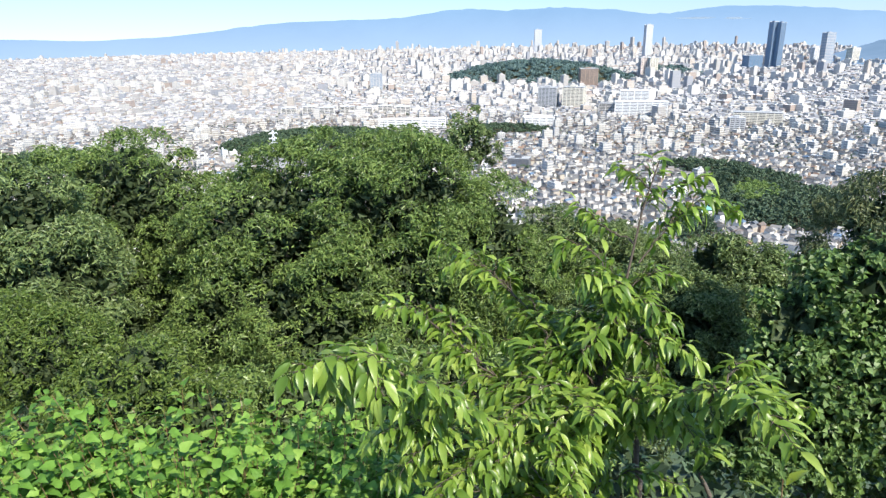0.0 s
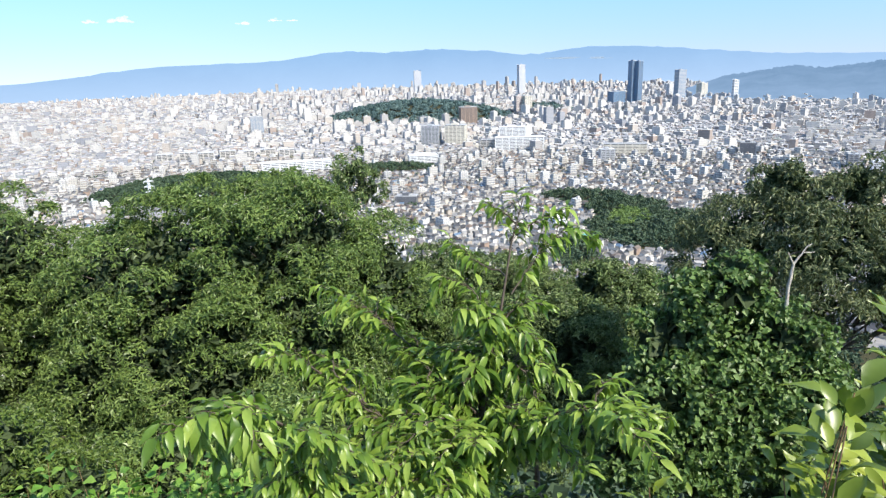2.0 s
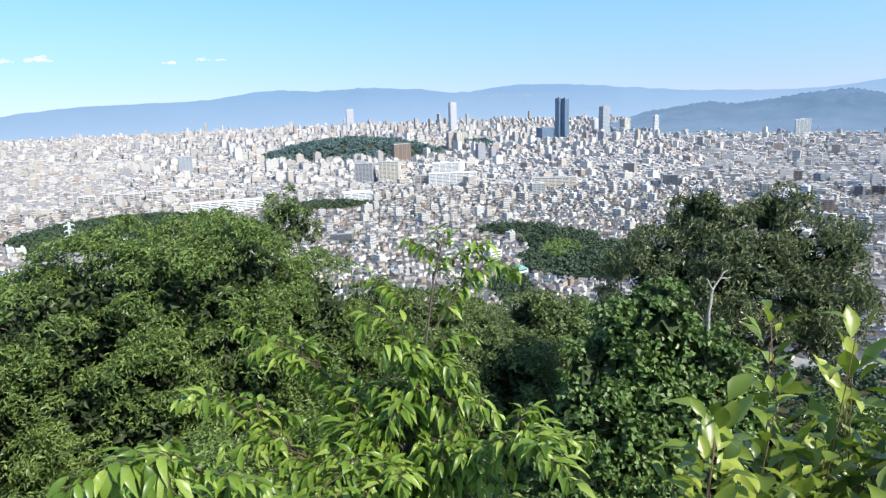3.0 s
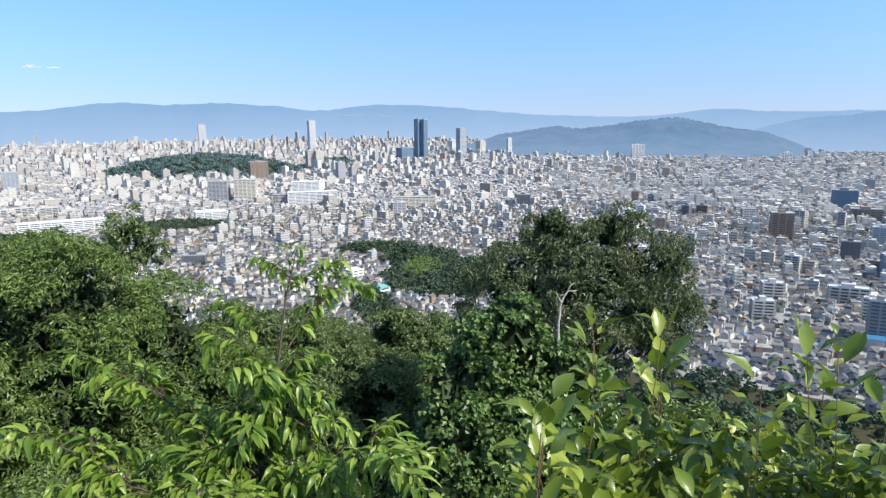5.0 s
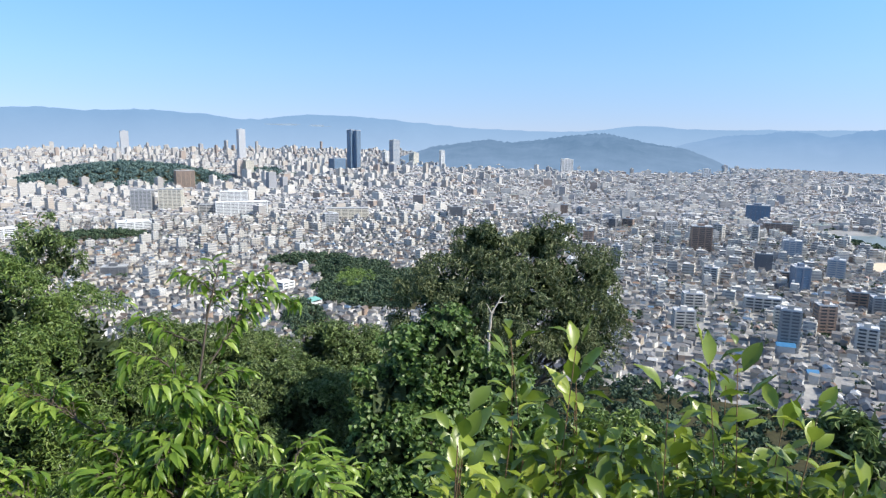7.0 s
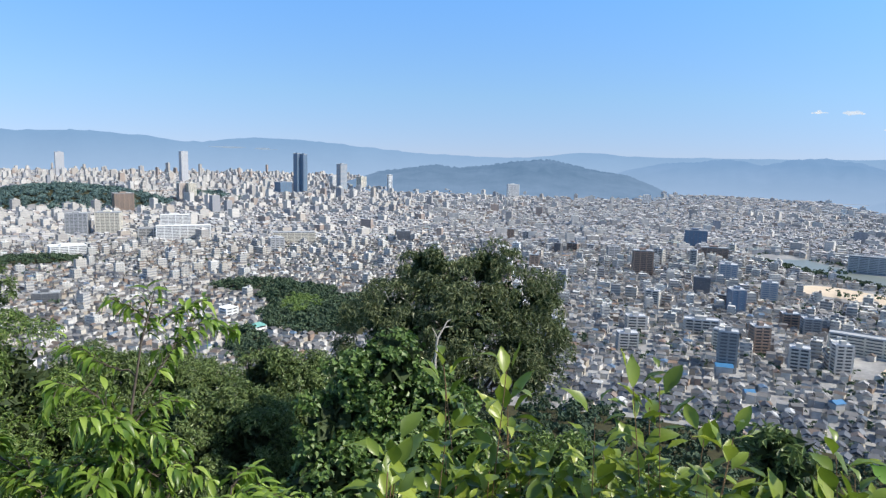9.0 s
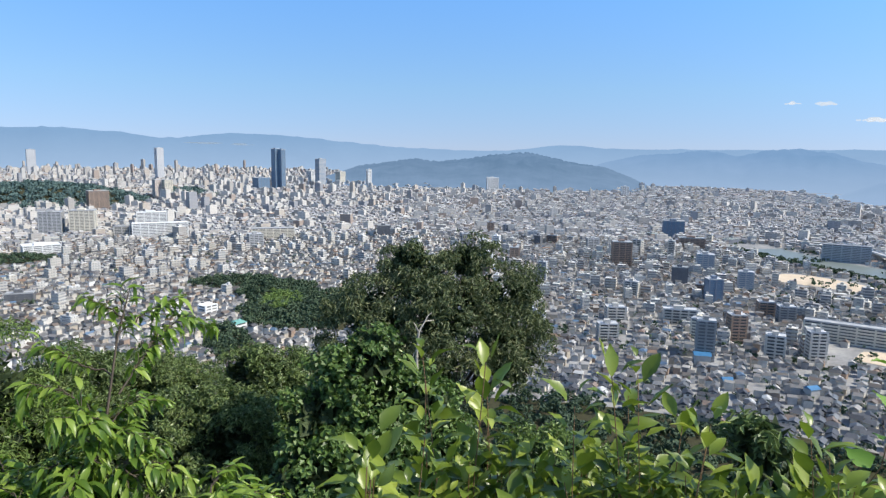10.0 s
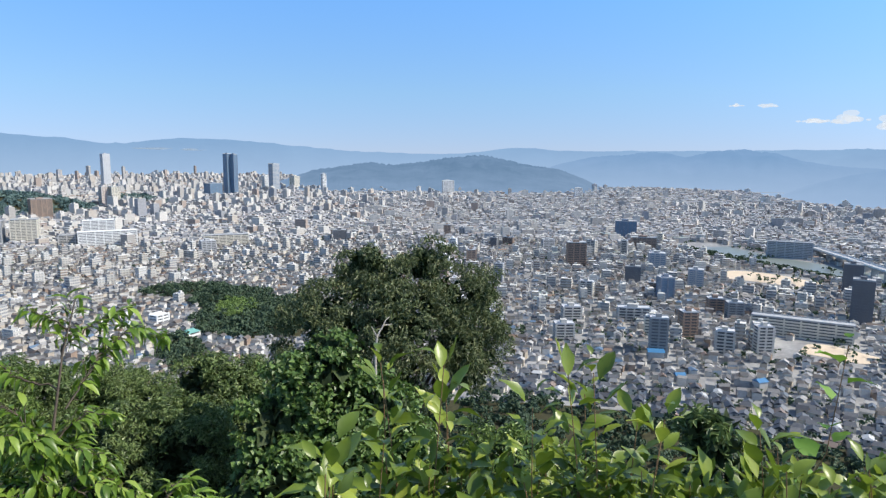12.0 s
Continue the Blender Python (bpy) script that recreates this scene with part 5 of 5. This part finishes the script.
def build_cherry():
    g = np.random.default_rng(201)
    o = np.array([0.36, 1.75, float(height(0.36, 1.75))])
    ob = thing("cherry_sapling", *o, 0, "young cherry tree with drooping bright green pointed leaves", "tree")
    trunk = np.array([(0.36, 1.75, o[2] - 0.1), (0.37, 1.72, 148.4), (0.40, 1.84, 148.85), (0.50, 1.97, 149.15), (0.575, 2.085, 149.42), (0.64, 2.16, 149.58)])
    fine = np.stack([np.interp(np.linspace(0, 5, 26), np.arange(6), trunk[:, k]) for k in range(3)], 1)
    part("trunk", tubes("trunk", [(fine - o, np.linspace(0.010, 0.0015, 26), 7)], M_TWIG), None, ob)
    # boughs, each from its tip back to the stem
    boughs = [[(-0.34, 1.19, 149.34), (-0.27, 1.23, 149.35), (-0.21, 1.30, 149.31), (-0.08, 1.45, 149.15), (0.12, 1.60, 148.92), (0.36, 1.72, 148.5)],
              [(-0.18, 1.99, 149.17), (-0.10, 1.95, 149.09), (0.05, 1.90, 148.97), (0.30, 1.77, 148.83), (0.37, 1.72, 148.6)],
              [(-0.08, 2.40, 149.22), (0.07, 2.35, 149.15), (0.24, 2.19, 149.02), (0.36, 1.97, 148.9), (0.38, 1.78, 148.7)],
              [(0.72, 1.41, 149.11), (0.69, 1.45, 149.15), (0.64, 1.52, 149.10), (0.53, 1.67, 148.99), (0.40, 1.80, 148.75)],
              [(0.89, 2.12, 149.41), (0.78, 2.14, 149.45), (0.66, 2.10, 149.37), (0.56, 2.02, 149.27)],
              [(0.30, 2.08, 149.25), (0.35, 2.07, 149.33), (0.43, 2.03, 149.30), (0.50, 1.97, 149.17)],
              [(0.38, 2.17, 149.43), (0.45, 2.13, 149.37), (0.55, 2.06, 149.32)], [(0.79, 2.16, 149.52), (0.68, 2.14, 149.49), (0.60, 2.11, 149.45)],
              [(0.52, 2.16, 149.55), (0.57, 2.13, 149.52), (0.61, 2.12, 149.48)], [(-0.21, 1.48, 149.00), (-0.09, 1.55, 149.0), (0.09, 1.65, 148.82), (0.36, 1.72, 148.45)],
              [(0.14, 1.94, 149.04), (0.23, 1.89, 149.03), (0.36, 1.81, 148.91), (0.38, 1.75, 148.7)], [(0.62, 1.80, 149.11), (0.55, 1.82, 149.14), (0.46, 1.86, 149.04), (0.41, 1.85, 148.88)],
              [(0.62, 2.16, 149.57), (0.61, 2.13, 149.50), (0.57, 2.08, 149.41)], [(0.48, 1.93, 149.08), (0.46, 1.92, 149.2), (0.5, 1.97, 149.14)]]
    for main in boughs[:4] + boughs[1:3] + boughs[9:12]:
        for _ in range(7):
            k = int(g.integers(1, len(main) - 1))
            a = np.array(main[k]) + (np.array(main[k + 1]) - np.array(main[k])) * g.random()
            way = np.array(main[0]) - a
            b = a + way / np.linalg.norm(way) * g.uniform(0.05, 0.2) + np.array([g.normal(0, 0.09), g.normal(0, 0.09), g.uniform(-0.10, 0.05)])
            boughs.append([tuple(b), tuple((a + b) / 2 + np.array([0, 0, 0.035])), tuple(a)])
    for _ in range(22):
        z = g.uniform(148.85, 149.27)
        a = np.array([np.interp(z, trunk[:, 2], trunk[:, c]) for c in range(3)])
        turn, far = g.uniform(0, 6.28), g.uniform(0.08, 0.22) * (1.1 - 0.9 * (z - 148.85))
        b = a + np.array([math.cos(turn) * far, math.sin(turn) * far, g.uniform(0.0, 0.08)])
        boughs.append([tuple(b), tuple((a + b) / 2 + np.array([0, 0, 0.04])), tuple(a)])
    for _ in range(52):
        z = g.uniform(148.3, 148.95)
        a = np.array([np.interp(z, trunk[:, 2], trunk[:, c]) for c in range(3)])
        b = np.array([g.uniform(-0.10, 0.66), g.uniform(1.3, 2.2), 0])
        b[2] = min(z + g.uniform(0.10, 0.35), 149.04 - 0.35 * abs(b[0] - 0.35))
        m = (a + b) / 2 + np.array([0, 0, 0.07])
        boughs.append([tuple(b), tuple(m), tuple(a)])
    items, sprigs = [], []
    for pts in boughs:
        pts = np.array(pts, float)
        run = np.concatenate(([0], np.cumsum(np.linalg.norm(np.diff(pts, axis=0), axis=1))))
        reach = run[-1]
        at = lambda q: np.array([np.interp(q, run, pts[:, c]) for c in range(3)])
        line = np.array([at(q) for q in np.linspace(0, reach, 14)])
        line[1:-1] += g.normal(0, 0.004, (12, 3))
        part("branch", tubes("branch", [(line - o, np.linspace(0.0011, 0.0032, 14), 5)], M_TWIG), None, ob)
        q, flip = 0.0, 1
        while q < min(reach * 0.85, 0.75):
            p, way = at(q), at(max(q - 0.03, 0)) - at(q + 0.03)
            way /= np.linalg.norm(way)
            side = np.cross(way, (0, 0, 1))
            side /= np.linalg.norm(side) + 1e-9
            flip = -flip
            d = way * 0.75 + side * flip * g.uniform(0.4, 1.0) + np.array([0, 0, g.uniform(-0.05, 0.35)])
            d /= np.linalg.norm(d)
            size = g.uniform(0.015, 0.075) * min(1.0, 0.35 + q / 0.25)
            tw = bend(p, p + d * size, 0.1, 0.04, 4, g)
            sprigs.append((tw - o, np.linspace(0.0014, 0.0008, 4), 4))
            for j in range(2 + int(size / 0.016)):
                pl = tw[min(3, 1 + j % 3)] + g.normal(0, 0.004, 3)
                turn = side * (1 if j % 2 else -1) * g.uniform(0.2, 0.9)
                ld = d * 0.7 + turn + np.array([0, 0, g.uniform(-1.0, 0.1)]) + g.normal(0, 0.28, 3)
                items.append((pl, ld, np.array([0, 0, 1.0]) + g.normal(0, 0.25, 3), g.uniform(0.6, 1.2), int(g.integers(0, 3))))
            q += g.uniform(0.008, 0.026)
    part("twig", tubes("twig", sprigs, M_TWIG), None, ob)["kind"] = "stuff"
    order = sorted(range(len(items)), key=lambda k: np.linalg.norm(items[k][0][:2]))
    shapes = [blade(0.064, 0.0195, 0.45, c, None, belly=0.40) for c in (0.3, 0.5, 0.75)]
    place_leaves(ob, o, [items[k] for k in order], shapes, M_CHERRY_P, M_CHERRY)


build_cherry()


def build_shrub(name, base, shoots, fill, label, seed, shapes, mats, stem=0.0016, tilt=0.62, gap=0.0155, mess=0.35):
    """A shrub of upright shoots with alternate leaves; fill adds lower shoots between."""
    g = np.random.default_rng(seed)
    o = np.array([base[0], base[1], float(height(*base))])
    ob = thing(name, *o, 0, label, "shrub")
    tops = [np.array(s, float) for s in shoots]
    lo, hi, count = fill
    for _ in range(count):
        tops.append(np.array(lo[:3]) + (np.array(hi[:3]) - np.array(lo[:3])) * g.random() + g.normal(0, 1, 3) * np.array([lo[3], lo[3], hi[3]]))
    items = []
    for k, t in enumerate(tops):
        foot = o + (t - o) * np.array([0.55, 0.55, 0]) + g.normal(0, 0.03, 3) * [1, 1, 0]
        foot[2] = float(height(foot[0], foot[1])) - 0.05
        line = bend(foot, t, 0, 0.025, 9, g)
        part("stem", tubes("stem", [(line - o, np.linspace(stem * 1.6, stem * 0.5, 9), 5)], M_STEM), None, ob)
        size = np.linalg.norm(t - foot)
        n = int(min(size * 0.5, 0.62) / gap)
        ang = g.uniform(0, 6.28)
        for j in range(n):
            s = 1 - j * gap / size
            p = np.array([np.interp(s * 8, np.arange(9), line[:, c]) for c in range(3)])
            ang += 2.4 + g.normal(0, 0.3)
            up = 1.3 - 0.8 * min(1, j / 6) + g.normal(0, 0.3)
            d = np.array([math.cos(ang), math.sin(ang), up * tilt * 2])
            items.append((p + d * 0.012, d, np.array([-d[0] * 0.5, -d[1] * 0.5, 1.0]) + g.normal(0, mess, 3), g.uniform(0.65, 1.1) * (0.55 if j == 0 else 1.0), int(g.integers(0, len(shapes)))))
    order = sorted(range(len(items)), key=lambda k: -items[k][0][2])
    place_leaves(ob, o, [items[k] for k in order], shapes, mats[0], mats[1])


OVAL = [blade(0.056, 0.026, 0.4, c, None, belly=0.5) for c in (0.15, 0.4, -0.1, 0.6)]
VINE_LEAVES = [blade(0.066, 0.050, 0.3, c, None, belly=0.30) for c in (0.2, 0.45, 0.7)]
build_shrub("shrub", (0.95, 0.82), [(0.76, 0.69, 149.70), (0.78, 0.71, 149.66), (0.81, 0.59, 149.71), (0.84, 0.62, 149.66), (0.58, 0.55, 149.66), (0.55, 0.52, 149.64), (0.60, 0.58, 149.61), (0.70, 0.60, 149.61), (0.88, 0.66, 149.60)],
            ((0.52, 0.55, 149.46, 0.06), (0.95, 0.60, 149.51, 0.035), 60), "leafy shrub with upright shoots of oval yellow-green leaves", 301, OVAL, (M_SHRUB_P, M_SHRUB))
build_shrub("shrub", (1.25, 0.50), [(0.97, 0.47, 149.69), (1.01, 0.45, 149.69), (1.03, 0.48, 149.64), (1.04, 0.34, 149.62), (1.08, 0.36, 149.62), (0.92, 0.50, 149.64), (1.10, 0.42, 149.60)],
            ((0.95, 0.55, 149.47, 0.06), (1.15, 0.20, 149.50, 0.035), 60), "leafy shrub with upright shoots of oval green leaves", 303, OVAL, (M_SHRUB_P, M_SHRUB))
build_shrub("shrub", (1.40, 0.15), [(1.10, 0.18, 149.60), (1.22, 0.11, 149.59), (1.15, 0.24, 149.62)],
            ((1.1, 0.28, 149.48, 0.07), (1.3, -0.05, 149.52, 0.035), 60), "leafy shrub with oval green leaves at the path edge", 305, OVAL, (M_SHRUB_P, M_SHRUB))
build_shrub("creeper_shoot", (1.60, 0.32), [(1.63, 0.27, 149.66)], ((1.6, 0.3, 149.3, 0.02), (1.6, 0.3, 149.35, 0.02), 2),
            "thin dark shoot with broad green leaves", 307, VINE_LEAVES, (M_VINE_P, M_VINE), 0.002, 0.35, 0.045)
build_shrub("vine_thicket", (-1.3, 2.9), [(-1.75, 2.43, 148.54), (-1.84, 2.30, 148.54), (-1.68, 2.48, 148.47), (-1.80, 2.5, 148.5)], ((-2.1, 2.2, 148.38, 0.20), (-0.2, 2.6, 148.06, 0.08), 330),
            "bright green thicket of broad-leaved climbing vine", 309, VINE_LEAVES, (M_VINE_P, M_VINE), 0.002, 0.22, 0.026, 0.75)
build_shrub("vine_thicket", (-1.2, 1.9), [], ((-1.8, 1.85, 148.12, 0.2), (0.3, 2.1, 147.98, 0.09), 220),
            "bright green vine sprawling over the slope", 311, VINE_LEAVES, (M_VINE_P, M_VINE), 0.002, 0.22, 0.026, 0.75)
build_shrub("cherry_sprig", (0.85, 1.35), [(0.73, 1.30, 149.0), (0.62, 1.25, 148.95), (0.80, 1.22, 149.0)], ((0.5, 1.3, 148.75, 0.08), (0.9, 1.2, 148.8, 0.04), 9),
            "low sprig with reddish young leaves", 313, [blade(0.075, 0.026, 0.3, 0.3, None)], (M_SHRUB_P, M_SHRUB), 0.003, 0.4, 0.03)
build_tree("dark_bush", (2.75, 1.05), [(2.68, 1.04, 148.85, 0.10, 0.10, 0.15), (2.76, 0.97, 148.65, 0.15, 0.14, 0.15), (2.6, 1.1, 148.55, 0.15, 0.14, 0.15)], 260, 6, 0.045, 0.016, M_OAKDARK,
           "dark twiggy bush on the slope", 127, 0.025, category="bush", clump=0.06)


def build_undergrowth():
    """Low leaves all over the near slope."""
    g = np.random.default_rng(401)
    n = 42000
    r = np.concatenate([0.7 + 12 * g.random(n - 24000) ** 1.3, 0.7 + 3 * g.random(24000)])
    az = np.radians(g.uniform(-60, 95, n))
    x, y = r * np.sin(az), r * np.cos(az)
    lift = 0.35 * lattice_noise(x * 1.7, y * 1.7, 9) * np.minimum(1, r / 2)
    P = np.stack([x, y, height(x, y) + lift * g.random(n) ** 0.5 + 0.02], 1)
    D = g.normal(0, 1, (n, 3)) + np.array([0, 0, 0.3])
    N = np.array([0, 0, 1.0]) + g.normal(0, 0.5, (n, 3))
    tagged(new("undergrowth", leaf_cloud("undergrowth", P, D, N, 0.10, 0.055, M_LIGHT, 402)), "dense low green undergrowth covering the hilltop slope", "undergrowth", kind="stuff")


build_undergrowth()
